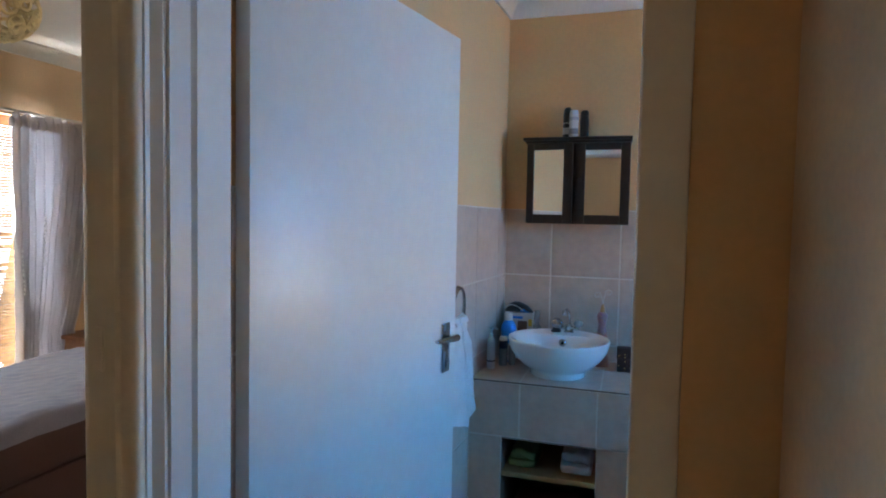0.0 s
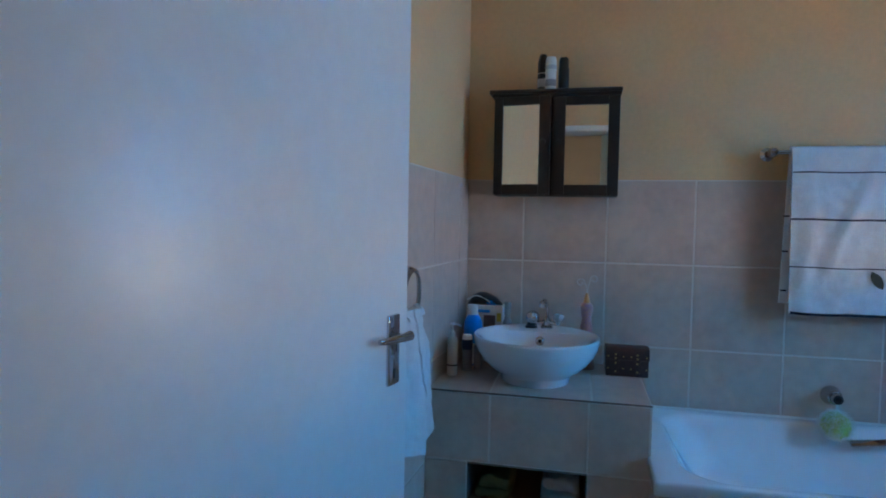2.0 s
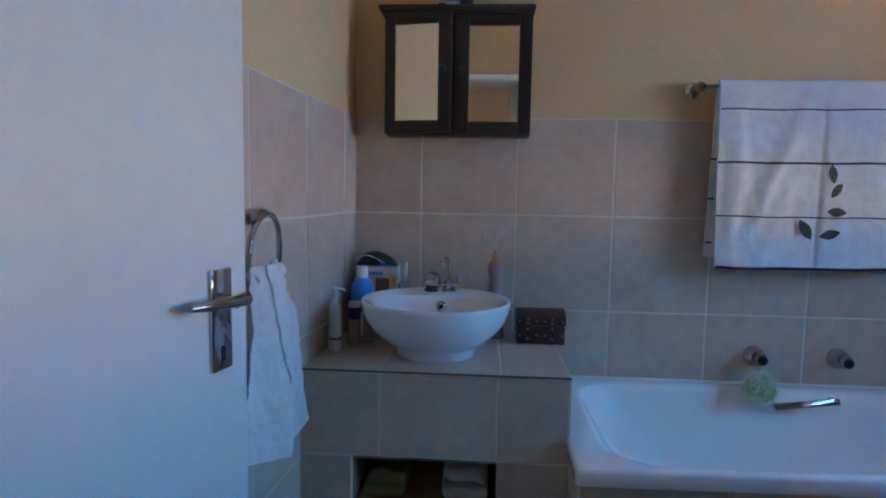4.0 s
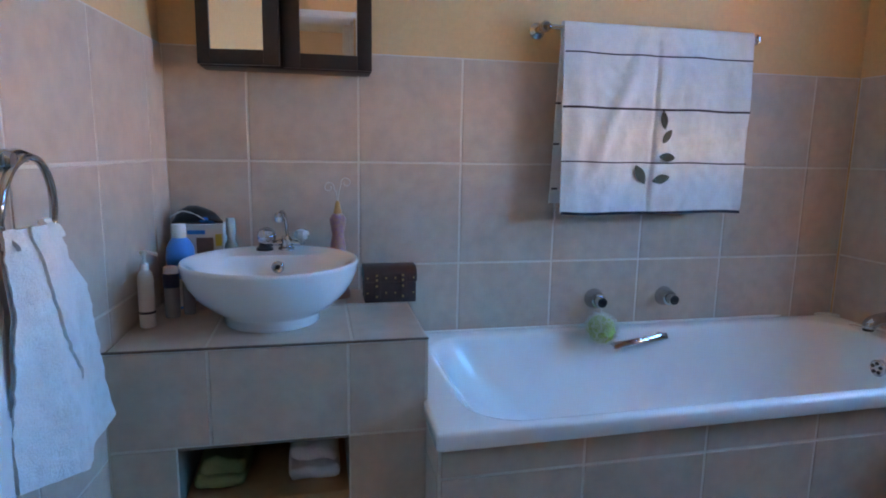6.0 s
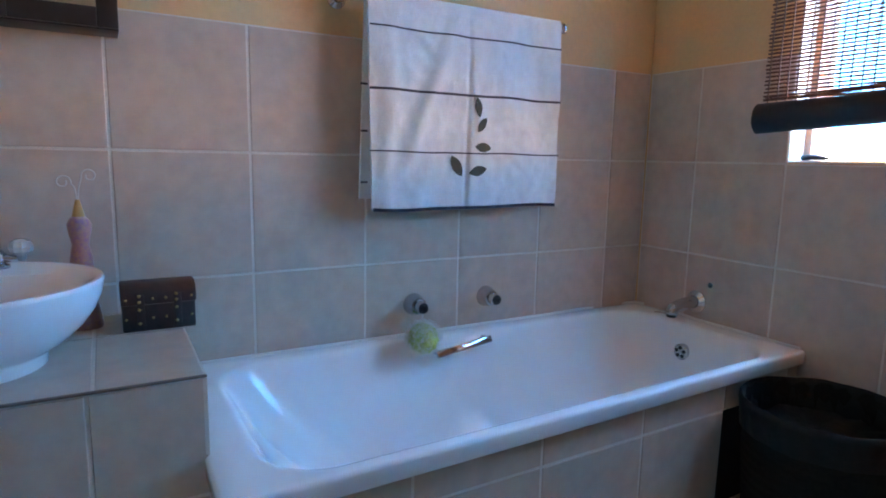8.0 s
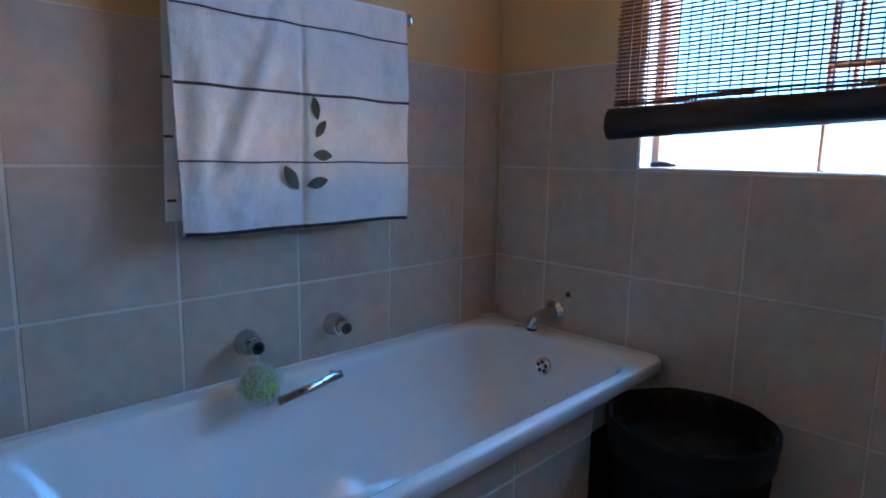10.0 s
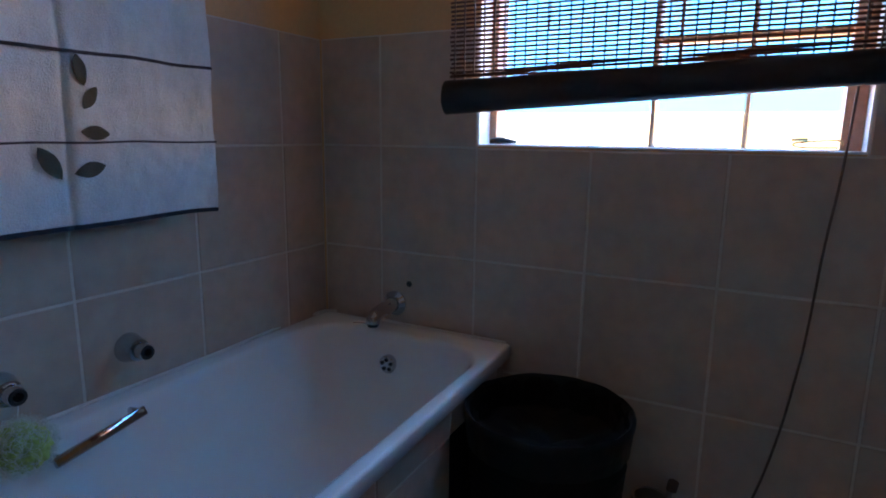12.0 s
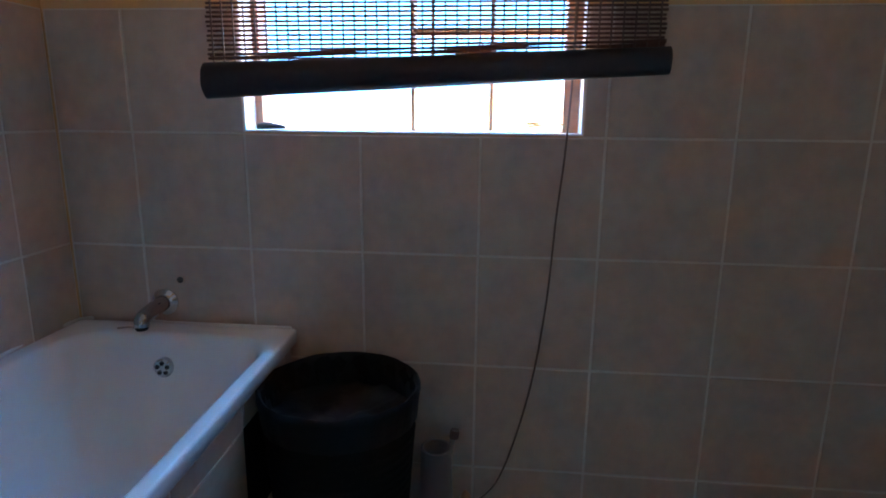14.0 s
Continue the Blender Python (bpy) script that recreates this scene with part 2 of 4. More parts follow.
def cornice(name, a, b, inward):
    """A coved plaster cornice from a to b, in the corner of wall and ceiling."""
    prof = [(0, 0), (0, -0.085), (0.012, -0.085), (0.016, -0.07), (0.03, -0.04), (0.055, -0.018), (0.078, -0.012), (0.085, 0)]
    bm = bmesh.new()
    n = Vector(inward)
    rings(bm, [[Vector((p[0], p[1], CEIL)) + n * (u + 0.002) + Vector((0, 0, v - 0.002)) for u, v in prof] for p in (a, b)], True, True, True)
    return single(name, bm, WHITE, "white coved plaster cornice", "cornice", kind="structure", smooth=35)


cornice("cornice_north", (LA.x - P, BACK + P), (WIN + P, BACK + P), (0, -1, 0))
cornice("cornice_west", (LB.x - P, FRONT), (LA.x - P, BACK + P), (0.998, -0.069, 0))
cornice("cornice_east", (WIN + P, -0.35), (WIN + P, BACK + P), (-1, 0, 0))
cornice("cornice_south", (LB.x, FRONT - P), (0.15, FRONT - P), (0, 1, 0))
cornice("cornice_bedroom", (-4.0, -2.0), (-4.0, 3.7), (1, 0, 0))

# outside: one sheet of ground
ground = structure("ground", boxed(-60, 60, -60, 60, -0.5, -0.4), EARTH, "dry lawn and paving around the house", "ground")

# ---- tiles ----
TILE_MESH = {}


def tile_mesh(w, h):
    key = (round(w, 3), round(h, 3))
    if key not in TILE_MESH:
        bm = bmesh.new()
        g, e, d = 0.0032, 0.0016, 0.0072
        a = [(g, 0, g), (w - g, 0, g), (w - g, 0, h - g), (g, 0, h - g)]
        b = [(x, d - e, z) for x, _, z in a]
        c = [(g + e, d, g + e), (w - g - e, d, g + e), (w - g - e, d, h - g - e), (g + e, d, h - g - e)]
        rings(bm, [a, b, c], True, False, True)
        TILE_MESH[key] = mesh_of("tile", bm, TILE)
    return TILE_MESH[key]


def tiled(parent, origin, along, normal, us, zs, skip=None, up=(0, 0, 1)):
    """Ceramic tiles on a face: columns at us along the face, rows at zs up it, with recessed grout behind."""
    o, a, n, w = Vector(origin), Vector(along).normalized(), Vector(normal).normalized(), Vector(up)
    m = Matrix((a, n, w)).transposed().to_4x4()
    gm = bmesh.new()
    for u0, u1 in zip(us, us[1:]):
        for z0, z1 in zip(zs, zs[1:]):
            if skip and skip(u0, u1, z0, z1):
                continue
            ob = new("tile", tile_mesh(u1 - u0, z1 - z0))
            ob.parent = parent
            ob.matrix_local = Matrix.Translation(o + a * u0 + w * z0 - ORIGIN[parent]) @ m
            box(gm, u0, u1, 0.0005, 0.0055, z0, z1, m=Matrix.Translation(o) @ m)
    part("grout", gm, GROUT, parent, smooth=None)


ROWS_Z = [0, 0.145, 0.48, 0.815, 1.15, 1.485]

# ---- bathroom door and doorway ----
door_frame = thing("door_frame", (-0.5, 0.66, 0), "white enamelled timber door lining with rebated edges", "door frame", kind="structure")
bm = bmesh.new()
prism(bm, [(-0.955, 0.5695), (-0.921, 0.5695), (-0.921, 0.580), (-0.903, 0.590), (-0.903, 0.597), (-0.896, 0.597), (-0.883, 0.632), (-0.888, 0.638), (-0.878, 0.642), (-0.878, 0.734), (-0.955, 0.734)], 0, DTOP + 0.005)
part("jamb", bm, GLOSS, door_frame)
bm = bmesh.new()
box(bm, -0.146, -0.086, 0.556, 0.612, 0, DTOP + 0.004, 0.006)
box(bm, -0.104, -0.086, 0.612, 0.700, 0, DTOP + 0.004, 0.004)
part("jamb", bm, CREAM, door_frame)
part("head", boxed(-0.955, -0.086, 0.562, 0.752, DTOP + 0.005, DTOP + 0.045, 0.004), GLOSS, door_frame)
bm = bmesh.new()
box(bm, -0.96, -0.925, 0.752, 0.768, 1.485, DTOP + 0.042, 0.004)
box(bm, -0.075, -0.015, 0.752, 0.768, 0, DTOP + 0.042, 0.004)
box(bm, -0.925, -0.075, 0.752, 0.768, DTOP + 0.01, DTOP + 0.042, 0.004)
part("architrave", bm, GLOSS, door_frame)
bm = bmesh.new()
prism(bm, [(-0.925, 0.569), (-0.925, 0.560), (-0.932, 0.554), (-0.952, 0.554), (-0.957, 0.559), (-0.966, 0.559), (-0.970, 0.552), (-1.022, 0.550), (-1.036, 0.553), (-1.043, 0.560), (-1.045, 0.569)], 0, DTOP + 0.1)
part("architrave", bm, CREAM, door_frame, smooth=50)
striker = part("strike_plate", boxed(-1.012, -0.992, 0.546, 0.553, 1.16, 1.235, 0.003), CREAM, door_frame, "painted-over latch keeper")

HX, HY, FX, FY = -0.858, 0.765, -0.687, 1.639
door = thing("door_1", (HX, HY, 0), "white enamelled flush door standing wide open", "door", kind="structure")
dd = Vector((FX - HX, FY - HY, 0))
DW = dd.length
dd.normalize()
dn = Vector((dd.y, -dd.x, 0))
DM = Matrix.Translation((HX, HY, 0)) @ Matrix((dd, -dn, Vector((0, 0, 1)))).transposed().to_4x4()
# door space: x along the leaf from its hinge, y into the wall side, z up; the visible face is y = 0
part("leaf", boxed(0, DW, 0.0, 0.04, 0.012, 2.005, 0.0025, m=DM), GLOSS, door)
handle = part("handle_plate", boxed(DW - 0.098, DW - 0.048, -0.007, 0.001, 0.940, 1.098, 0.003, m=DM), CHROME, door, "chrome lever handle on a long back plate")
bm = bmesh.new()
tube(bm, [DM @ Vector((DW - 0.073, y, 1.048)) for y in (0.0, -0.02, -0.034)], 0.010, 12)
tube(bm, smooth_line([DM @ Vector(p) for p in ((DW - 0.052, -0.034, 1.050), (DW - 0.08, -0.036, 1.051), (DW - 0.115, -0.036, 1.053), (DW - 0.150, -0.031, 1.054), (DW - 0.172, -0.026, 1.055))], 5), 0.0115, 12, 0.006)
part("lever", bm, CHROME, handle)
bm = bmesh.new()
box(bm, DW - 0.076, DW - 0.070, -0.0085, -0.0065, 0.955, 0.972, m=DM)
lathe(bm, (0, 0, 0), [(0.0045, 0), (0.0045, 0.002)], 12, 'y')
bmesh.ops.transform(bm, matrix=DM @ Matrix.Translation((DW - 0.073, -0.0085, 0.974)), verts=bm.verts[-24:])
part("keyhole", bm, BLACK, handle)
for z in (0.28,):
    bm = bmesh.new()
    tube(bm, [(HX - 0.006, HY - 0.008, z - 0.05), (HX - 0.006, HY - 0.008, z + 0.05)], 0.006, 10)
    part("hinge", bm, CREAM, door)

# ---- window ----
window = thing("window_1", (1.78, 1.76, WZ0), "red-brown timber casement window with clear panes", "window", kind="structure")
GX = 1.80


def bar(name, parent, y0, y1, z0, z1, d=0.045, mat=FRAMEWOOD):
    return part(name, boxed(GX - d / 2, GX + d / 2, y0, y1, z0, z1, 0.004), mat, parent)


wf = part("window_frame", box(box(box(boxed(GX - 0.035, GX + 0.035, WY0 + 0.002, WY0 + 0.046, WZ0, WZ1), GX - 0.035, GX + 0.035, WY1 - 0.024, WY1 - 0.002, WZ0, WZ1), GX - 0.035, GX + 0.035, WY0 + 0.046, WY1 - 0.024, WZ0, WZ0 + 0.006), GX - 0.035, GX + 0.035, WY0 + 0.046, WY1 - 0.024, WZ1 - 0.045, WZ1), FRAMEWOOD, window)
bar("mullion", window, 1.760, 1.771, WZ0 + 0.006, WZ1 - 0.045, 0.06)
bar("mullion", window, 1.537, 1.545, WZ0 + 0.006, WZ1 - 0.045, 0.03)
bar("transom", window, WY0 + 0.046, 1.758, 1.426, 1.447, 0.03)
bar("sash_stile", window, 1.707, 1.716, 1.30, WZ1 - 0.045, 0.03)
bar("transom", window, WY0 + 0.046, 1.758, 1.72, 1.74, 0.03)
for y0, y1 in ((1.776, WY1 - 0.024), (WY0 + 0.046, 1.534), (1.549, 1.756)):
    g = part("pane", boxed(GX - 0.002, GX + 0.002, y0, y1, WZ0 + 0.006, WZ1 - 0.045), GLASS, window, smooth=None)
    g.visible_shadow = False
part("window_sill", boxed(X0 - 0.004, X1, WY0 + 0.001, WY1 - 0.001, WZ0 - 0.002, WZ0 + 0.004, 0.001), WHITE, window)
for y0, y1 in ((WY0 + 0.0005, WY0 + 0.0035), (WY1 - 0.0035, WY1 - 0.0005)):
    part("reveal", boxed(X0 - 0.002, GX - 0.036, y0, y1, WZ0 + 0.004, WZ1 - 0.001), WHITE, window, smooth=None)

# ---- vanity block with basin ----
CT, CF, CR = 0.737, 2.25, -0.055
NX0, NX1, NZ0, NZ1 = -0.645, -0.25, 0.06, 0.488
LX = LA.x - 0.039
vanity = thing("vanity_counter", (-0.41, 2.5, 0), "built-in vanity counter clad in greige tiles with an open niche", "vanity")
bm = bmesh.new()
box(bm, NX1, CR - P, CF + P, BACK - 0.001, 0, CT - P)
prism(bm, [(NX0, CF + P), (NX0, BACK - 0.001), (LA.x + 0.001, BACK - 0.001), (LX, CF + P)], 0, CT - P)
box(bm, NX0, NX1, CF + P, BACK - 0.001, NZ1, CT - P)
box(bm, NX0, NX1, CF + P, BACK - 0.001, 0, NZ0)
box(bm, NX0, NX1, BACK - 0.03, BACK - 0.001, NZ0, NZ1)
# plaster colour is darkened to carry the shade inside the open niche
body = part("body", bm, material("niche_shade_plaster", (0.22, 0.18, 0.15), 0.85, vary=0.15, grain=60, bump=0.3), vanity, "plastered block behind the tiles, darkened for niche shade", smooth=None)
part("edge_trim", boxed(LX, CR, CF - 0.001, CF + 0.005, CT - 0.0045, CT + 0.0005, 0.001), CORDMAT, vanity, "thin dark tile edge trim")
part("shelf", boxed(NX0, NX1, CF + 0.02, BACK - 0.03, 0.318, 0.340, 0.003), material("pine_shelf", (0.36, 0.20, 0.09), 0.5, grain=40), vanity, "pine shelf board")
tiled(vanity, (0, CF + P, 0), (1, 0, 0), (0, -1, 0), [LX + 0.002, -0.57, -0.25, CR], [0.497, CT - 0.004])
tiled(vanity, (0, CF + P, 0), (1, 0, 0), (0, -1, 0), [LX + 0.002, NX0], [0.0, 0.165, 0.497])
tiled(vanity, (0, CF + P, 0), (1, 0, 0), (0, -1, 0), [NX1, CR], [0.0, 0.165, 0.497])
tiled(vanity, (0, CF, CT - P), (1, 0, 0), (0, 0, 1), [LX + 0.012, -0.575, -0.24, CR], [0.006, 0.345, 0.548], up=(0, 1, 0))
tiled(vanity, (CR - P, CF, 0), (0, 1, 0), (1, 0, 0), [0.0, 0.345, 0.548], [0.58, CT - 0.004])

# ---- bath ----
bath = thing("bathtub", (0.81, 2.44, 0), "white acrylic built-in bathtub with a rounded rim", "bathtub")
BX0, BX1, BY0, BY1, RZ = -0.053, 1.678, 2.062, 2.797, 0.576
bm = bmesh.new()
LIP = 0.010
loops = [rrect(BX0 + 0.004, BX1 - 0.004, BY0 + 0.004, BY1 - 0.004, 0.012, RZ - 0.044, 10), rrect(BX0, BX1, BY0, BY1, 0.012, RZ - 0.040, 10)]
for k in range(7):
    q = radians(15 * k)
    e = LIP * (1 - math.cos(q))
    loops.append(rrect(BX0 + e, BX1 - e, BY0 + e, BY1 - e, 0.012, RZ - LIP * (1 - math.sin(q)), 10))
loops += [rrect(0.012, 1.60, 2.096, 2.745, 0.14, RZ, 10), rrect(0.022, 1.592, 2.106, 2.737, 0.14, RZ - 0.004, 10), rrect(0.034, 1.586, 2.116, 2.729, 0.14, RZ - 0.016, 10)]
for k in range(1, 15):
    dz = k / 14
    ins = 0.54 * dz + 0.46 * dz ** 3
    loops.append(rrect(0.034 + 0.36 * ins, 1.586 - 0.14 * ins, 2.116 + 0.17 * ins, 2.729 - 0.165 * ins, 0.14 - 0.01 * ins, RZ - 0.016 - 0.34 * dz, 10))
loops.append(rrect(0.43, 1.41, 2.325, 2.53, 0.09, RZ - 0.366, 10))
rings(bm, loops, True, False, True)
for v in bm.verts:
    near = (BY1 - v.co.y) / (BY1 - BY0)
    v.co.y += 0.042 * ((v.co.x - BX0) / (BX1 - BX0)) ** 2 * near
    if v.co.x < 0 and v.co.y < 2.249:
        v.co.x -= 0.016 * (2.249 - v.co.y) / 0.18
part("tub", bm, ACRYLIC, bath, smooth=50)
HA0, HA1, HZ0, HZ1, PY, SKEW = 1.31, 1.620, 0.130, 0.445, 2.106, 0.015
TOP = RZ - 0.046
bm = bmesh.new()
box(bm, BX0 + 0.001, HA0, PY, PY + 0.016, 0, TOP)
box(bm, HA1, BX1, PY, PY + 0.016, 0, TOP)
box(bm, HA0, HA1, PY, PY + 0.016, 0, HZ0)
box(bm, HA0, HA1, PY, PY + 0.016, HZ1, TOP)
for v in bm.verts:
    v.co.y += SKEW * (v.co.x - BX0)
box(bm, BX0 + 0.001, BX0 + 0.05, PY + 0.017, 2.30, 0, TOP)
panel = part("panel", bm, GROUT, bath, "tiled bath front with one tile missing", smooth=None)


def front_tiles(us, zs):
    tiled(panel, (BX0, PY, 0), (1, SKEW, 0), (SKEW, -1, 0), [u - BX0 for u in us], zs)


front_tiles([BX0, 0.305, 0.64, 0.975, HA0], [0, HZ0, HZ1, TOP])
front_tiles([HA0, HA1, 1.676], [0, HZ0])
front_tiles([HA0, HA1, 1.676], [HZ1, TOP])
front_tiles([HA1, 1.676], [HZ0, HZ1])
tiled(panel, (BX0 + 0.001, 0, 0), (0, 1, 0), (-1, 0, 0), [PY - 0.007, 2.249], [0, HZ0, HZ1, TOP])
# added black sheet: its colour stands for the unlit hollow under the bath
VOID = material("painted_void_darkness", (0.012, 0.012, 0.014), 0.9, vary=0.3, grain=30, bump=0.3)
part("void_dark_sheet", boxed(HA0 - 0.03, HA1 + 0.03, PY + 0.042, PY + 0.046, 0.10, 0.46), VOID, bath, "added black sheet for the darkness behind the missing tile", smooth=None)

# ---- bin ----
bin_ = thing("waste_bin", (1.445, 1.912, 0), "black woven plastic waste bin lined with a black bag", "bin")
bm = bmesh.new()
C = (1.445, 1.912, 0)
lathe(bm, C, [(0.158, 0.002), (0.166, 0.01), (0.186, 0.25), (0.203, 0.49), (0.209, 0.494), (0.210, 0.512), (0.202, 0.513), (0.196, 0.49), (0.180, 0.25), (0.15, 0.02)], 48, 'z', True, True)
part("body", bm, BINMAT, bin_)

# ---- more materials ----
OLIVE = material("olive_embroidery", (0.075, 0.07, 0.05), 0.9, grain=300, bump=0.5)
LINE = material("charcoal_woven_stripe", (0.05, 0.04, 0.045), 0.9, grain=300, bump=0.4)
LEATHER = material("dark_brown_leather", (0.040, 0.013, 0.009), 0.5, vary=0.35, grain=80, bump=0.4)
BRASS = material("aged_brass", (0.45, 0.32, 0.15), 0.35, metal=1.0, vary=0.2)
WPLASTIC = material("white_plastic", (0.72, 0.70, 0.66), 0.4, vary=0.04, bump=0.02)
BLUEP = material("bright_blue_plastic", (0.01, 0.23, 0.66), 0.3, vary=0.08, bump=0.02)
NAVY = material("navy_plastic", (0.01, 0.02, 0.06), 0.35, vary=0.1, bump=0.02)
CARD = material("printed_white_card", (0.60, 0.58, 0.55), 0.5, vary=0.05, bump=0.05)
BROWNPRINT = material("brown_print", (0.16, 0.10, 0.07), 0.5, vary=0.2)
YELLOWPRINT = material("yellow_print", (0.62, 0.45, 0.06), 0.5)
PURPLE = material("mauve_resin", (0.20, 0.07, 0.21), 0.45, vary=0.2, grain=120, bump=0.3, spots=(0.45, 0.22, 0.12))
WIRE = material("pale_wire", (0.62, 0.56, 0.50), 0.35, metal=0.6)
PUFFMAT = material("green_sponge_net", (0.42, 0.52, 0.14), 0.8, vary=0.25, grain=90, bump=0.8)
NETMAT = material("white_sponge_net", (0.70, 0.72, 0.66), 0.8, vary=0.15, grain=150, bump=0.8)
GREENCLOTH = material("yellow_green_cloth", (0.26, 0.26, 0.10), 0.95, vary=0.15, grain=300, bump=0.7)
REDCLOTH = material("dark_red_cloth", (0.16, 0.03, 0.03), 0.95, vary=0.2, grain=300, bump=0.7)
DUVET = material("lavender_grey_duvet", (0.23, 0.245, 0.36), 0.8, vary=0.12, grain=160, bump=0.4, sheen=0.3)
CURTAIN = material("pale_lilac_curtain", (0.68, 0.63, 0.63), 0.7, vary=0.08, grain=260, bump=0.4, sheen=0.3)
REED = material("tan_reed_slat", (0.42, 0.24, 0.09), 0.6, vary=0.3, grain=30)
PINE = material("orange_pine", (0.40, 0.19, 0.07), 0.45, vary=0.2, grain=30)
SHELLM = material("yellow_capiz_shell", (0.78, 0.70, 0.45), 0.4, vary=0.2, grain=40)
CLEAR = bpy.data.materials.new("clear_plastic")
CLEAR.use_nodes = True
cb = CLEAR.node_tree.nodes["Principled BSDF"]
cb.inputs["Transmission Weight"].default_value, cb.inputs["Roughness"].default_value, cb.inputs["IOR"].default_value = 0.7, 0.1, 1.3
cb.inputs["Base Color"].default_value = (0.85, 0.86, 0.86, 1)


def sheet(fn, nu, nv, thick=0.005):
    """A cloth of nu by nv cells through the points fn(u, v), with thickness."""
    bm = bmesh.new()
    g = [[bm.verts.new(fn(i / nu, j / nv)) for j in range(nv + 1)] for i in range(nu + 1)]
    for i in range(nu):
        for j in range(nv):
            bm.faces.new((g[i][j], g[i + 1][j], g[i + 1][j + 1], g[i][j + 1]))
    bmesh.ops.recalc_face_normals(bm, faces=bm.faces)
    if thick:
        bmesh.ops.solidify(bm, geom=bm.faces[:], thickness=thick)
    return bm


def wob(x, y, z, s):
    return noise.noise(Vector((x * s, y * s, z * s)))


# ---- roller blind of dark slats, hanging crooked ----
blind = thing("roller_blind", (1.64, 1.71, 1.25), "dark brown slatted roll-up blind hanging crooked in the window", "blind")
SY0, SY1, SX, PITCH = 1.110, 2.298, 1.632, 0.0113
slat_me = mesh_of("slat", boxed(-0.0026, 0.0026, SY0 - 1.71, SY1 - 1.71, -0.0031, 0.0031, 0.0010, 1), BAMBOO, None)
for k in range(75):
    z = 1.318 + k * PITCH
    ob = new("slat", slat_me)
    ob.parent = blind
    ob.location = (SX - 1.64 + random.uniform(-0.0008, 0.0008), random.uniform(-0.003, 0.003), z - 1.25)
    ob.rotation_euler = (random.uniform(-0.0012, 0.0012) + (-0.012 * max(0, 1 - k / 12)), random.uniform(-0.12, 0.12), 0)
for k in range(40):
    y = SY0 + 0.015 + k * (SY1 - SY0 - 0.03) / 39
    bm = bmesh.new()
    tube(bm, [(SX - 0.004, y, 1.33), (SX - 0.004, y + 0.002, 1.7), (SX - 0.004, y, 2.16)], 0.0025, 5)
    part("binding_string", bm, CORDMAT, blind)
for dz in (0.009, 0.0175):
    ob = new("slat", slat_me)
    ob.parent = blind
    ob.location = (SX - 1.644 + random.uniform(-0.003, 0.002), 0, 1.357 + dz - 1.25)
    ob.rotation_euler = (-0.0332 + random.uniform(-0.003, 0.003), random.uniform(-0.4, 0.4), random.uniform(-0.002, 0.002))
bm = bmesh.new()
loops = []
for k in range(13):
    s = k / 12
    y = 1.099 + s * (2.303 - 1.099)
    r0, zc = 0.034 + 0.013 * s, 1.343 + (1.290 - 1.343) * s
    loops.append([Vector((SX - 0.012 + 0.8 * (r0 + 0.0015 * math.sin(7 * a + 9 * s)) * math.cos(a), y, zc + (r0 + 0.0012 * math.sin(5 * a + 4 * s)) * math.sin(a))) for a in [2 * math.pi * i / 22 for i in range(22)]])
rings(bm, loops, True, True, True)
part("bottom_roll", bm, ROLLMAT, blind, "rolled-up slats at the bottom", smooth=50)
part("head_rail", boxed(1.61, 1.678, 1.08, 2.34, 2.16, 2.20, 0.004), ROLLMAT, blind)
bm = bmesh.new()
tube(bm, [(1.74, 2.05, 1.47), (1.74, 2.045, 1.62), (1.74, 2.04, 2.15)], 0.002, 6)
part("lift_cord", bm, CORDMAT, blind)
cord = thing("blind_cord", (1.655, 1.36, 0.0), "long brown blind cord trailing down the tiles to the floor", "cord")
bm = bmesh.new()
tube(bm, smooth_line([(1.672, 1.318, 2.15), (1.664, 1.325, 1.5), (1.662, 1.336, 1.142), (1.662, 1.352, 0.944), (1.662, 1.370, 0.667), (1.661, 1.407, 0.404), (1.658, 1.473, 0.158), (1.652, 1.535, 0.06), (1.645, 1.60, 0.012), (1.63, 1.66, 0.006)], 6), 0.0030, 7)
part("line", bm, CORDMAT, cord)
bm = bmesh.new()
lathe(bm, (1.645, 1.585, 0.0), [(0.02, 0.0), (0.026, 0.02), (0.02, 0.05), (0.012, 0.075), (0.004, 0.085)], 14)
part("tassel", bm, FRAMEWOOD, cord, "red-brown turned wooden cord weight")

# ---- window ironmongery ----
bm = bmesh.new()
tube(bm, smooth_line([(1.755, 1.345, 1.167), (1.755, 1.42, 1.167), (1.755, 1.43, 1.177), (1.755, 1.345, 1.184), (1.755, 1.335, 1.172)], 4), 0.0022, 6)
tube(bm, [(1.755, 1.44, 1.184), (1.755, 1.405, 1.186)], 0.004, 6)
part("window_stay", bm, BRASS, window, "brass peg stay")
bm = bmesh.new()
rings(bm, [circle((1.715, 2.205 - 0.02 * k, 1.170 + 0.002 * math.sin(k)), 0.013 * (0.75, 1, 0.95, 0.8, 0.5)[k], 12, 'y', 0.010 * (0.8, 1, 0.9, 0.7, 0.4)[k]) for k in range(5)], True, True, True)
single("nail_brush", bm, BLACK, "small dark brush lying on the window sill", "brush")

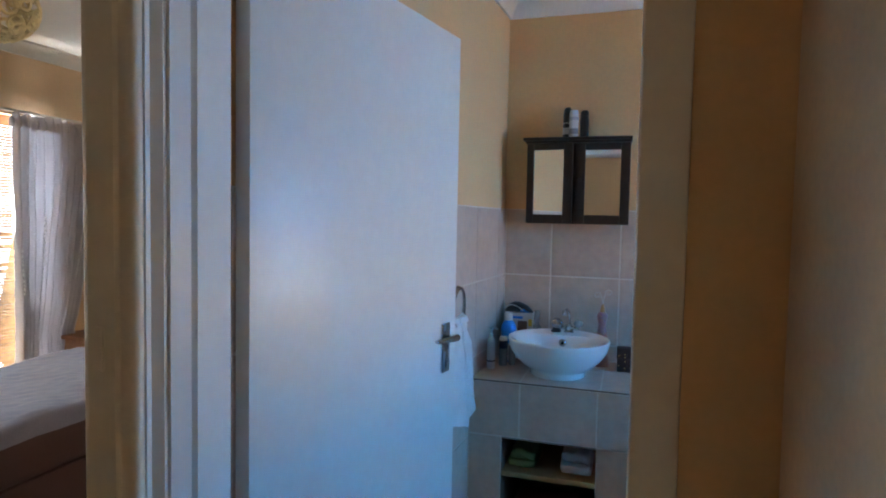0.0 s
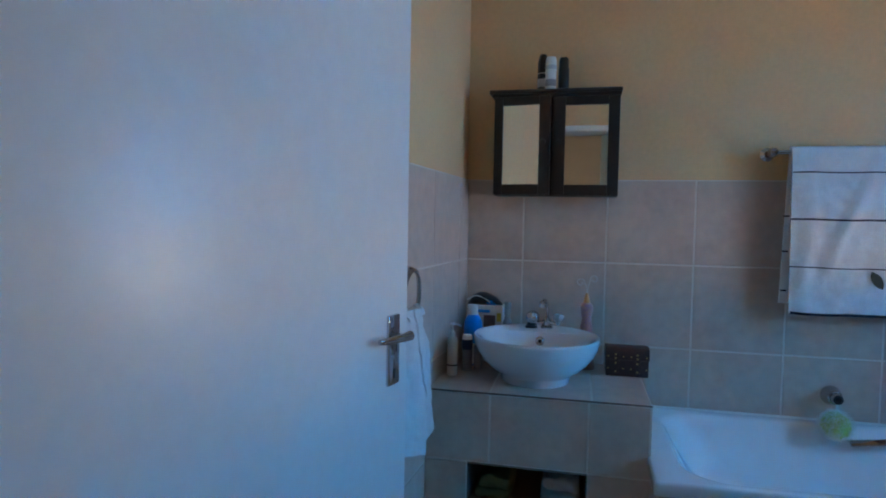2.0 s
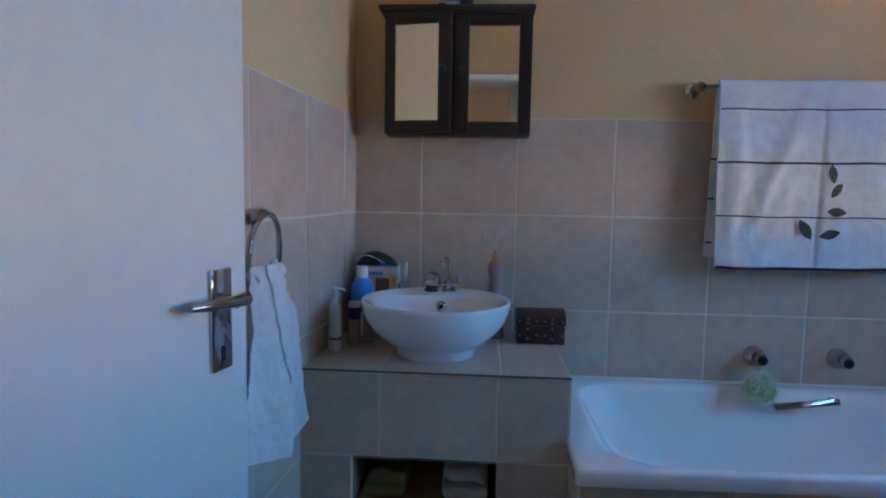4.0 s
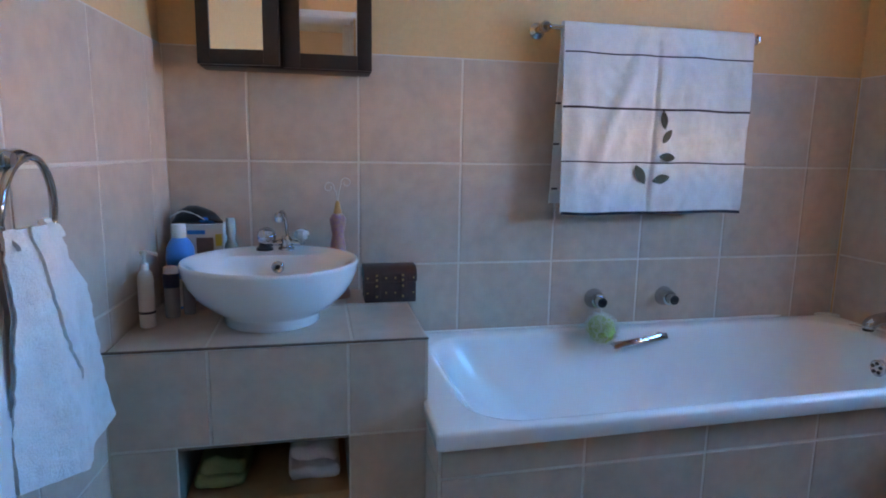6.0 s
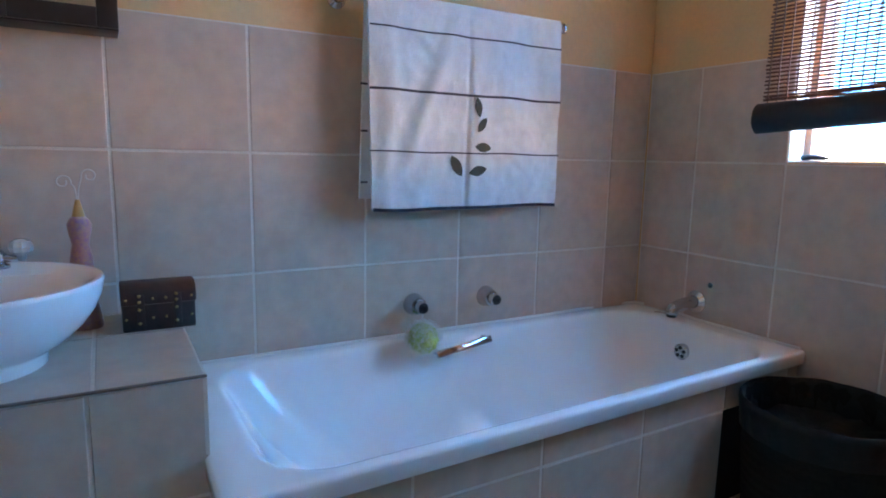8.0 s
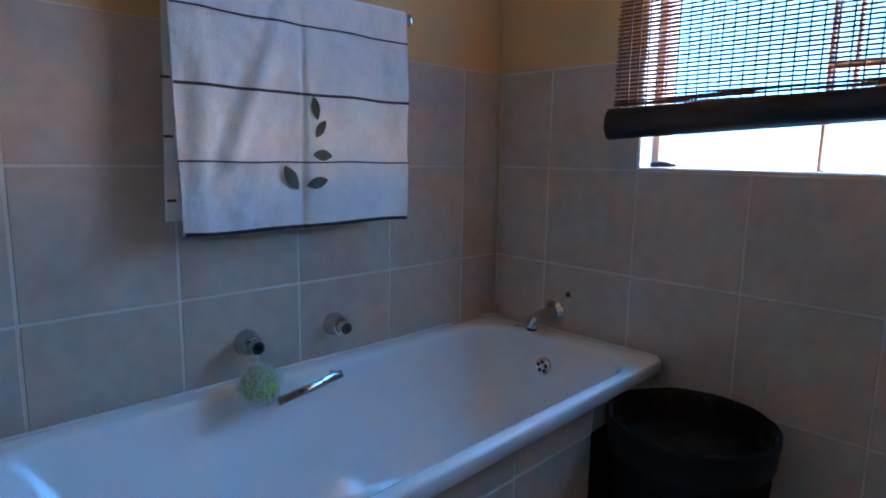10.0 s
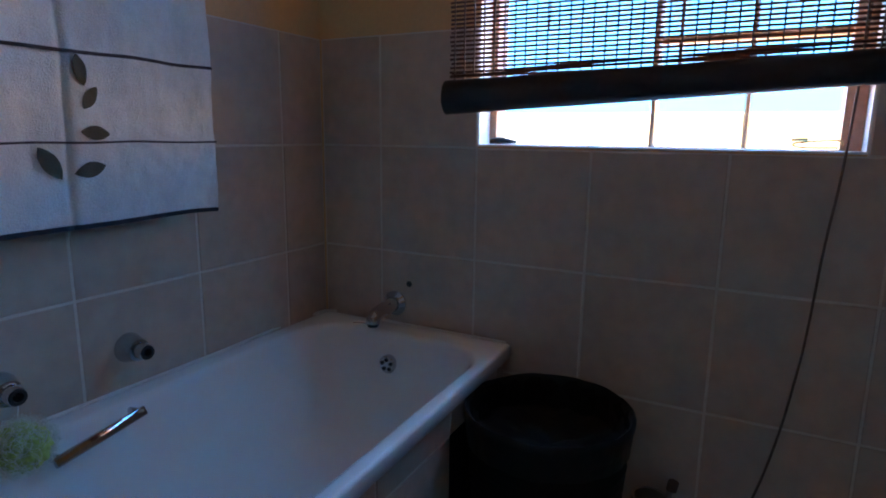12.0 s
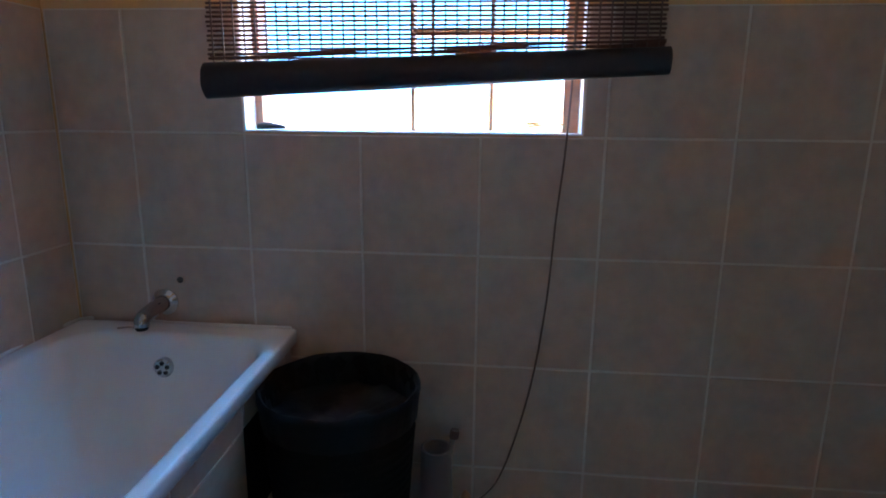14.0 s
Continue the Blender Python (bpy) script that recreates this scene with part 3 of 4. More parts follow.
# ---- basin ----
BXc, BYc = -0.437, 2.465
basin = thing("wash_basin", (BXc, BYc, CT), "white ceramic bowl basin on the tiled counter", "basin")
bm = bmesh.new()
outer = [(0.121, 0.0), (0.125, 0.004), (0.126, 0.022), (0.137, 0.032), (0.166, 0.049), (0.194, 0.074), (0.215, 0.102), (0.227, 0.130), (0.231, 0.150), (0.232, 0.155), (0.229, 0.1595), (0.224, 0.160)]
loops = [circle((BXc, BYc, CT + h * 1.04), r * 0.975, 56) for r, h in outer]
inner = [(0.214, 0.157, 0.0), (0.198, 0.146, -0.006), (0.182, 0.125, -0.012), (0.158, 0.092, -0.016), (0.125, 0.064, -0.016), (0.08, 0.048, -0.012), (0.03, 0.043, -0.01)]
for r, h, dy in inner:
    r, h = r * 0.975, h * 1.04
    loop = []
    for p in circle((BXc, BYc + dy, CT + h), r, 56):
        lim = BYc + 0.122 - max(0, 0.150 - h) * 0.25
        if h < 0.152 and p.y > lim:
            p.y = lim + (p.y - lim) * 0.12
        loop.append(p)
    loops.append(loop)
rings(bm, loops, True, True, True)
part("bowl", bm, CERAMIC, basin, smooth=45)
bm = bmesh.new()
lathe(bm, (BXc + 0.008, BYc + 0.108, CT + 0.122), [(0.004, 0.0), (0.006, -0.006), (0.013, -0.010), (0.0175, -0.006), (0.0175, 0.004)], 20, 'y')
part("overflow_ring", bm, CHROME, basin, "chrome overflow ring")
part("overflow_hole", lathe(bmesh.new(), (BXc + 0.008, BYc + 0.1005, CT + 0.122), [(0.0045, 0.0), (0.0045, -0.001)], 14, 'y'), BLACK, basin)
bm = lathe(bmesh.new(), (BXc, BYc - 0.01, CT + 0.043), [(0.024, 0.0), (0.024, 0.003), (0.018, 0.005), (0.006, 0.004)], 20)
part("plug_waste", bm, CHROME, basin, "chrome plug waste")

tap = thing("basin_mixer", (-0.41, 2.675, CT + 0.15), "chrome swan-neck basin mixer with a domed and a crystal handle", "tap")
TX, TY, TZ = -0.408, 2.648, CT + 0.160
bm = bmesh.new()
lathe(bm, (TX, TY, TZ), [(0.024, 0), (0.024, 0.005), (0.016, 0.010), (0.014, 0.022), (0.017, 0.030), (0.010, 0.040)], 24)
tube(bm, [(TX - 0.055, TY, TZ + 0.018), (TX, TY, TZ + 0.022), (TX + 0.040, TY, TZ + 0.018)], 0.009, 14)
part("tap_body", bm, CHROME, tap)
bm = bmesh.new()
tube(bm, smooth_line([(TX + 0.004, TY, TZ + 0.030), (TX + 0.002, TY + 0.004, TZ + 0.062), (TX - 0.002, TY - 0.004, TZ + 0.094), (TX - 0.006, TY - 0.024, TZ + 0.112), (TX - 0.011, TY - 0.048, TZ + 0.114), (TX - 0.014, TY - 0.062, TZ + 0.106)], 5), 0.0050, 12)
part("spout", bm, CHROME, tap)
bm = lathe(bmesh.new(), (TX - 0.015, TY - 0.064, TZ + 0.088), [(0.010, 0), (0.0125, 0.003), (0.0125, 0.020), (0.007, 0.026)], 16)
part("aerator", bm, CHROME, tap, "bright chrome aerator")
bm = lathe(bmesh.new(), (TX - 0.060, TY - 0.006, TZ), [(0.024, 0), (0.024, 0.006), (0.017, 0.012), (0.014, 0.030)], 20)
part("handle_base", bm, BLACK, tap, "dark handle base")
bm = lathe(bmesh.new(), (0, 0, 0), [(0.012, -0.006), (0.024, 0.004), (0.0275, 0.014), (0.025, 0.026), (0.018, 0.035), (0.006, 0.039)], 20)
bm.transform(Matrix.Translation((TX - 0.054, TY - 0.010, TZ + 0.030)) @ Matrix.Rotation(radians(38), 4, 'X'))
part("tap_handle", bm, CHROME, tap, "domed chrome handle", smooth=60)
bm = lathe(bmesh.new(), (TX + 0.044, TY - 0.004, TZ + 0.014), [(0.008, 0), (0.010, 0.012), (0.021, 0.020), (0.023, 0.030), (0.019, 0.042), (0.008, 0.047)], 9)
part("tap_handle", bm, CLEAR, tap, "faceted clear crystal handle", smooth=20)

# ---- wall cabinet with mirrored doors ----
cab = thing("mirror_cabinet", (-0.40, 2.74, 1.414), "dark-stained wooden wall cabinet with two mirrored doors", "cabinet")
KX0, KX1, KY, KZ0, KZ1 = -0.634, -0.153, 2.70, 1.414, 1.803
part("body", boxed(KX0, KX1, KY, BACK - 0.001, KZ0, KZ1, 0.003), WENGE, cab)
bm = boxed(KX0 - 0.022, KX1 + 0.006, KY - 0.034, BACK, KZ1 + 0.010, KZ1 + 0.026, 0.005)
box(bm, KX0 - 0.010, KX1 + 0.003, KY - 0.024, BACK, KZ1 - 0.002, KZ1 + 0.011, 0.003)
part("top_board", bm, WENGE, cab, "moulded top board")


def cabinet_door(x0, x1, m0, m1, knob_x, angle, lean=0.0):
    """A mirrored cabinet door hinged on its outer edge; angle: degrees ajar; lean: the pane's tilt in its rebate."""
    hx = x0 if knob_x > (x0 + x1) / 2 else x1
    m = Matrix.Translation((hx, KY, 0)) @ Matrix.Rotation(radians(angle), 4, 'Z') @ Matrix.Translation((-hx, -KY, 0))
    y0, y1 = KY - 0.020, KY - 0.002
    z0, z1, mz0, mz1 = KZ0 + 0.003, KZ1 - 0.004, 1.458, 1.767
    bm = bmesh.new()
    box(bm, x0, m0, y0, y1, z0, z1, 0.002)
    box(bm, m1, x1, y0, y1, z0, z1, 0.002)
    box(bm, m0, m1, y0, y1, z0, mz0, 0.002)
    box(bm, m0, m1, y0, y1, mz1, z1, 0.002)
    bm.transform(m)
    d = part("cabinet_door", bm, WENGE, cab)
    bm = boxed(m0 - 0.002, m1 + 0.002, y0 + 0.006, y0 + 0.010, mz0 - 0.002, mz1 + 0.002)
    if lean:
        c = Vector(((m0 + m1) / 2, y0 + 0.008, (mz0 + mz1) / 2))
        bm.transform(Matrix.Translation(c) @ Matrix.Rotation(radians(lean), 4, 'X') @ Matrix.Translation(-c))
    bm.transform(m)
    part("mirror", bm, MIRROR, d, "mirror pane", smooth=None)
    bm = lathe(bmesh.new(), (knob_x, y0, 1.62), [(0.005, 0), (0.005, -0.008), (0.011, -0.012), (0.012, -0.018), (0.007, -0.023)], 16, 'y')
    bm.transform(m)
    part("knob", bm, WENGE, d, "dark round knob")


cabinet_door(KX0 + 0.001, -0.409, -0.598, -0.452, -0.433, -9.0)
cabinet_door(-0.405, KX1 - 0.001, -0.358, -0.196, -0.383, 0.0, -0.95)


def can(name, x, y, z, r, prof, mat, label, bands=(), n=24, cap=None):
    """A toiletry of turned shape: body, bands of print, cap."""
    t = thing(name, (x, y, z), label, "toiletry")
    part("container", lathe(bmesh.new(), (x, y, z), [(r * a, h) for a, h in prof], n), mat, t)
    for h0, h1, bmat in bands:
        part("label_band", lathe(bmesh.new(), (x, y, z), [(r + 0.0004, h0), (r + 0.0008, h0 + 0.001), (r + 0.0008, h1 - 0.001), (r + 0.0004, h1)], n), bmat, t)
    if cap:
        cr, h0, h1, cmat = cap
        part("cap", lathe(bmesh.new(), (x, y, z), [(cr, h0), (cr, h1 - 0.004), (cr * 0.86, h1)], n), cmat, t)
    return t


CZ = KZ1 + 0.026
can("deodorant_can", -0.452, 2.735, CZ, 0.021, [(1, 0), (1, 0.115), (0.8, 0.135), (0.55, 0.148)], BLACK, "black deodorant can with pale print, on the cabinet", [(0.018, 0.05, CARD), (0.07, 0.074, CARD)], 6)
can("deodorant_can", -0.420, 2.715, CZ, 0.0215, [(1, 0), (1, 0.112), (0.92, 0.124), (0.88, 0.130)], WPLASTIC, "white deodorant can with grey print, on the cabinet", [(0.016, 0.042, material("grey_print", (0.30, 0.30, 0.32), 0.5)), (0.082, 0.098, material("pale_grey_print", (0.5, 0.5, 0.52), 0.5))])
can("deodorant_bottle", -0.370, 2.72, CZ, 0.021, [(0.95, 0), (1, 0.01), (1, 0.085), (0.9, 0.088), (0.9, 0.118), (0.7, 0.128)], BLACK, "black rounded deodorant bottle on the cabinet")

# ---- things on the counter ----
chest = thing("trinket_chest", (-0.106, 2.65, CT), "small dark brown leather trinket chest with brass studs", "box")
bm = boxed(-0.183, -0.029, 2.603, 2.70, CT, CT + 0.062, 0.003)
part("chest_body", bm, LEATHER, chest)
bm = bmesh.new()
rings(bm, [[(x, 2.600, CT + 0.064), (x, 2.600, CT + 0.086), (x, 2.608, CT + 0.100), (x, 2.628, CT + 0.108), (x, 2.675, CT + 0.108), (x, 2.695, CT + 0.100), (x, 2.703, CT + 0.086), (x, 2.703, CT + 0.064)] for x in (-0.185, -0.027)], True, True, True)
part("chest_lid", bm, LEATHER, chest)
for x in (-0.145, -0.067):
    s = part("strap", boxed(x - 0.008, x + 0.008, 2.5975, 2.601, CT + 0.012, CT + 0.086, 0.001), LEATHER, chest)
    for z in (0.020, 0.052, 0.070, 0.084):
        bm = bmesh.new()
        lathe(bm, (x - 0.003, 2.598, CT + z), [(0.004, 0.0), (0.0035, -0.002), (0.0015, -0.003)], 8, 'y')
        part("stud", bm, BRASS, s, "brass stud")

lotion = thing("lotion_bottle", (-0.742, 2.448, CT), "cream pump bottle of lotion on the counter", "toiletry")
LC = (-0.742, 2.448, CT)
part("bottle", lathe(bmesh.new(), LC, [(0.017, 0), (0.019, 0.004), (0.019, 0.125), (0.016, 0.14), (0.009, 0.147)], 24), WPLASTIC, lotion)
part("label_band", lathe(bmesh.new(), LC, [(0.0193, 0.036), (0.0196, 0.037), (0.0196, 0.041), (0.0193, 0.042)], 24), LINE, lotion)
bm = lathe(bmesh.new(), LC, [(0.010, 0.147), (0.010, 0.163), (0.004, 0.166), (0.004, 0.185), (0.010, 0.187), (0.010, 0.195)], 16)
tube(bm, [(LC[0], LC[1], CT + 0.191), (LC[0] + 0.02, LC[1] - 0.008, CT + 0.191), (LC[0] + 0.035, LC[1] - 0.014, CT + 0.186)], 0.004, 8)
part("pump", bm, WPLASTIC, lotion)
can("gel_bottle", -0.702, 2.535, CT, 0.020, [(0.9, 0), (1, 0.006), (1, 0.085), (0.9, 0.09)], CLEAR, "clear bottle with a navy collar and white cap", [(0.082, 0.120, NAVY)], cap=(0.019, 0.120, 0.137, WPLASTIC))
can("gel_bottle", -0.664, 2.560, CT, 0.016, [(0.9, 0), (1, 0.005), (1, 0.09), (0.6, 0.10)], CLEAR, "slim clear plastic bottle on the counter")
can("mouthwash_bottle", -0.698, 2.640, CT, 0.033, [(0.85, 0), (0.95, 0.008), (0.95, 0.09), (1.12, 0.12), (1.18, 0.145), (1.1, 0.172), (0.85, 0.190), (0.55, 0.200)], BLUEP, "bright blue bottle with a white base and cap", [(0.008, 0.088, WPLASTIC)], cap=(0.018, 0.20, 0.238, WPLASTIC))
can("perfume_bottle", -0.566, 2.685, CT, 0.019, [(0.9, 0), (1, 0.006), (1, 0.17), (0.6, 0.185), (0.6, 0.20)], CLEAR, "tall clear plastic bottle beside the box", cap=(0.014, 0.20, 0.25, CLEAR))
carton = thing("shaver_box", (-0.66, 2.73, CT), "printed white and black carton behind the bottles", "box")
part("carton", boxed(-0.735, -0.590, 2.70, 2.775, CT, CT + 0.228, 0.002), CARD, carton)
part("print_block", boxed(-0.665, -0.618, 2.6985, 2.7005, CT + 0.13, CT + 0.19), BROWNPRINT, carton, smooth=None)
part("print_block", boxed(-0.612, -0.594, 2.6985, 2.7005, CT + 0.165, CT + 0.20), YELLOWPRINT, carton, smooth=None)
part("print_bar", boxed(-0.690, -0.640, 2.6985, 2.7005, CT + 0.200, CT + 0.212), BLUEP, carton, smooth=None)
part("print_block", boxed(-0.733, -0.690, 2.6985, 2.7005, CT + 0.01, CT + 0.16), NAVY, carton, smooth=None)
pouch = thing("toilet_pouch", (-0.665, 2.735, CT + 0.228), "black zip pouch with a blue end lying on the carton", "pouch")
bm = bmesh.new()
hs = [0.002, 0.028, 0.036, 0.036, 0.030, 0.022, 0.004]
rings(bm, [circle((-0.738 + 0.024 * k, 2.735, CT + 0.229 + hs[k]), hs[k] + 0.001, 14, 'x') for k in range(7)], True, True, True)
for v in bm.verts:
    v.co.z = CT + 0.229 + (v.co.z - CT - 0.229) * 0.72
part("pouch_body", bm, BLACK, pouch)
bm = bmesh.new()
rings(bm, [circle((-0.655 + 0.018 * k, 2.7345, CT + 0.229 + (0.031, 0.027, 0.019, 0.006)[k]), (0.033, 0.029, 0.021, 0.006)[k], 14, 'x') for k in range(4)], True, True, True)
for v in bm.verts:
    v.co.z = CT + 0.229 + (v.co.z - CT - 0.229) * 0.72
part("pouch_end", bm, BLUEP, pouch, "bright blue end panel")
bm = bmesh.new()
tube(bm, smooth_line([(-0.735, 2.70, CT + 0.25), (-0.70, 2.700, CT + 0.268), (-0.665, 2.701, CT + 0.258), (-0.64, 2.701, CT + 0.242)], 4), 0.002, 6)
part("piping", bm, WPLASTIC, pouch, "pale piping")

stand = thing("jewellery_stand", (-0.257, 2.70, CT), "mauve dress-shaped jewellery stand with curled wire hooks", "ornament")
part("dress_form", lathe(bmesh.new(), (-0.257, 2.70, CT), [(0.036, 0), (0.037, 0.004), (0.030, 0.05), (0.025, 0.11), (0.023, 0.165), (0.017, 0.195), (0.023, 0.225), (0.025, 0.242), (0.019, 0.255), (0.010, 0.262)], 20), PURPLE, stand)
part("collar", lathe(bmesh.new(), (-0.257, 2.70, CT), [(0.013, 0.260), (0.011, 0.270), (0.007, 0.288), (0.004, 0.298)], 16), material("orange_resin", (0.55, 0.26, 0.07), 0.5), stand, "orange pointed collar")
for sx in (-1, 1):
    bm = bmesh.new()
    pts = [(-0.257, 2.70, CT + 0.285), (-0.257 + sx * 0.004, 2.70, CT + 0.325)]
    for k in range(13):
        a = radians(200 - k * 34)
        r = 0.017 - 0.0009 * k
        pts.append((-0.257 + sx * (0.026 + r * math.cos(a)), 2.70, CT + (0.352 if sx > 0 else 0.338) + r * math.sin(a)))
    tube(bm, smooth_line(pts, 3), 0.0017, 6)
    part("wire_hook", bm, WIRE, stand)

for z in (0.030, 0.076):
    for k in range(6):
        x = -0.175 + 0.0276 * k
        part("stud", lathe(bmesh.new(), (x, 2.6035 if z < 0.06 else 2.600, CT + z), [(0.0032, 0.0), (0.0028, -0.0016), (0.001, -0.0024)], 8, 'y'), BRASS, chest, "brass stud")

# ---- towel rail and bath towel ----
rail = thing("towel_rail", (0.775, 2.76, 1.585), "chrome towel rail on round wall brackets", "towel rail")
RY, RZc = 2.725, 1.582
bm = bmesh.new()
tube(bm, [(0.385, RY, RZc), (0.78, RY, RZc + 0.002), (1.172, RY, RZc + 0.004)], 0.0075, 14)
part("bar", bm, CHROME, rail)
for x in (0.397, 1.160):
    bm = lathe(bmesh.new(), (x, BACK + P, RZc), [(0.025, 0), (0.026, -0.008), (0.020, -0.014), (0.013, -0.020), (0.012, -0.060), (0.017, -0.066), (0.018, -0.085), (0.013, -0.094), (0.005, -0.096)], 22, 'y')
    part("bracket", bm, CHROME, rail)

towel = thing("bath_towel", (0.80, 2.71, 1.0), "white terry bath towel with charcoal stripes and leaf embroidery", "towel")
TX0, TX1 = 0.455, 1.142


def front_y(x, z):
    """The face of the hanging towel."""
    h = (1.59 - z) / 0.6
    y = 2.7125 - 0.008 * math.sin(min(h, 1) * 2.2)
    d = x - 0.797 + 0.010 * h
    k = min(h * 3, 1)
    y -= 0.007 * k / (1 + math.exp(-d / 0.0035))
    y += 0.004 * k * math.exp(-((d + 0.007) / 0.006) ** 2)
    y -= 0.019 * k * math.exp(-((d + 0.045 + 0.22 * h) / 0.028) ** 2) * (1.15 - h)
    y -= 0.008 * k * math.exp(-((x - 0.53 + 0.02 * h) / 0.03) ** 2)
    y += 0.006 * k * math.exp(-((x - 1.02 - 0.08 * h) / 0.05) ** 2)
    return y + (0.010 * wob(x + 0.25 * z, 0, z * 0.4, 8) + 0.006 * wob(x - 0.3 * z, 2, z * 0.5, 15)) * k + 0.0022 * wob(x, 3, z, 30) + 0.001 * wob(x, 3, z, 90)


def low(x):
    return 0.992 - 0.004 * math.sin((x - TX0) * 9) + 0.006 * wob(x, 0, 0, 5)


def towel_point(u, v):
    x = TX0 + (TX1 - TX0) * u
    top = 1.592
    if v < 0.8:
        z = low(x) + (top - low(x)) * v / 0.8
        xx = x + (0.012 * (1 - v / 0.8) if u < 0.5 else -0.006 * (1 - v / 0.8)) * abs(2 * u - 1)
        return Vector((xx, front_y(xx, z), z))
    if v < 0.86:
        a = (v - 0.8) / 0.06 * math.pi
        return Vector((x, 2.7265 - 0.0135 * math.cos(a), top + 0.011 * math.sin(a)))
    s = (v - 0.86) / 0.14
    return Vector((x, 2.74 + 0.012 * s, top - 0.52 * s))


part("cloth", sheet(towel_point, 150, 110, 0.006), TOWEL, towel, smooth=60)


def back_point(u, v):
    x = 0.438 + 0.30 * u + 0.012 * v
    z = 1.025 + 0.56 * v
    return Vector((x, 2.738 + 0.003 * wob(x, 1, z, 12) - 0.012 * v, z))


part("folded_layer", sheet(back_point, 10, 30, 0.007), TOWEL, towel, smooth=60)


def stripe(z0, h, mat, x0=TX0 + 0.004, x1=TX1 - 0.004, name="stripe"):
    def f(u, v):
        x = x0 + (x1 - x0) * u
        z = (z0(x) if callable(z0) else z0 + 0.004 * wob(x, 5, 0, 7)) + h * v
        return Vector((x, front_y(x, z) - 0.0042, z))
    part(name, sheet(f, 60, 1, 0.0012), mat, towel, "dark woven stripe")


stripe(1.505, 0.0045, LINE)
stripe(1.333, 0.0070, LINE)
stripe(1.160, 0.0045, LINE)
stripe(lambda x: low(x) - 0.003, 0.010, DARKTRIM, TX0 + 0.014, TX1 - 0.008, "hem")
for z in (1.07, 1.215, 1.345):
    part("stripe", boxed(0.4385, 0.459, 2.7205, 2.7225, z, z + 0.006), LINE, towel, "dark woven stripe")


def leaf(cx, cz, length, width, angle):
    def f(u, v):
        w = math.sin(math.pi * min(max(u, 0.0), 1.0)) ** 0.8 * width
        a, b = (u - 0.5) * length, (v - 0.5) * w
        c, s = math.cos(radians(angle)), math.sin(radians(angle))
        x, z = cx + a * c - b * s, cz + a * s + b * c
        return Vector((x, front_y(x, z) - 0.0045, z))
    part("leaf_motif", sheet(f, 12, 4, 0.0012), OLIVE, towel, "olive embroidered leaf")


leaf(0.746, 1.122, 0.074, 0.033, 122)
leaf(0.820, 1.108, 0.064, 0.031, 14)
leaf(0.836, 1.181, 0.062, 0.029, -4)
leaf(0.832, 1.250, 0.057, 0.027, 52)
leaf(0.816, 1.303, 0.062, 0.027, 100)

# ---- towel ring and hand towel ----
RX, RYc, RZr = -0.748, 1.885, 1.083
ring = thing("towel_ring", (-0.81, RYc, 1.17), "chrome towel ring on the tiled wall", "towel ring")
bm = lathe(bmesh.new(), (-0.820, 1.836, 1.166), [(0.026, 0.0), (0.025, 0.007), (0.018, 0.013), (0.011, 0.018), (0.010, 0.050), (0.016, 0.055), (0.017, 0.072), (0.012, 0.080), (0.004, 0.082)], 20, 'x')
tube(bm, [(-0.752, 1.836, 1.168), (-0.748, 1.862, 1.174), (-0.748, 1.886, 1.171)], 0.010, 12)
part("bracket", bm, CHROME, ring)
bm = bmesh.new()
pts = [(RX + 0.006 * math.cos(a), RYc + 0.088 * math.sin(a), RZr + 0.088 * math.cos(a)) for a in [2 * math.pi * k / 40 for k in range(41)]]
tube(bm, pts, 0.0065, 12)
part("ring", bm, CHROME, ring)

hand_towel = thing("hand_towel", (-0.745, 1.95, 0.62), "white terry hand towel gathered through the towel ring", "towel")


HEM = material("taupe_woven_hem", (0.26, 0.235, 0.24), 0.9, vary=0.2, grain=250, bump=0.5)


def along(z, pairs):
    """The value at height z of a line given by (height, value) pairs, from the top down."""
    for (z0, a), (z1, b) in zip(pairs, pairs[1:]):
        if z >= z1:
            break
    k = (z - z0) / (z1 - z0)
    return a + (b - a) * min(max(k, -0.3), 1.3)


NEAR = [(1.06, 1.776), (0.832, 1.771), (0.752, 1.756), (0.60, 1.752)]
CREASE = [(1.042, 1.819), (1.001, 1.843), (0.907, 1.869), (0.831, 1.917), (0.751, 1.985), (0.65, 2.05)]
FAR = [(1.06, 1.938), (0.938, 2.043), (0.787, 2.094), (0.634, 2.161), (0.55, 2.18)]


def cloth_x(y, z, seed):
    """Soft creases of towelling that fall from the ring."""
    h = (1.07 - z) / 0.45
    fan = (y - 1.85) / (0.09 + 0.12 * max(h, 0))
    return 0.013 * h * math.sin(3.4 * fan + seed) + 0.010 * wob(y, z * 0.45, seed, 13) + 0.003 * wob(y, z, seed, 34) + 0.0016 * wob(y, z, seed, 90)


def main_fold(u, v):
    zb = 0.695 - 0.125 * u + 0.064 * u ** 5 + 0.008 * wob(u * 3, 1.0, 0, 2)
    z = zb + (1.072 - zb) * v
    y = along(z, NEAR) + (along(z, FAR) - along(z, NEAR)) * u
    return Vector((-0.742 + 0.018 * math.sin(math.pi * min(u * 1.1 + 0.06, 1)) + cloth_x(y, z, 1.0), y, z))


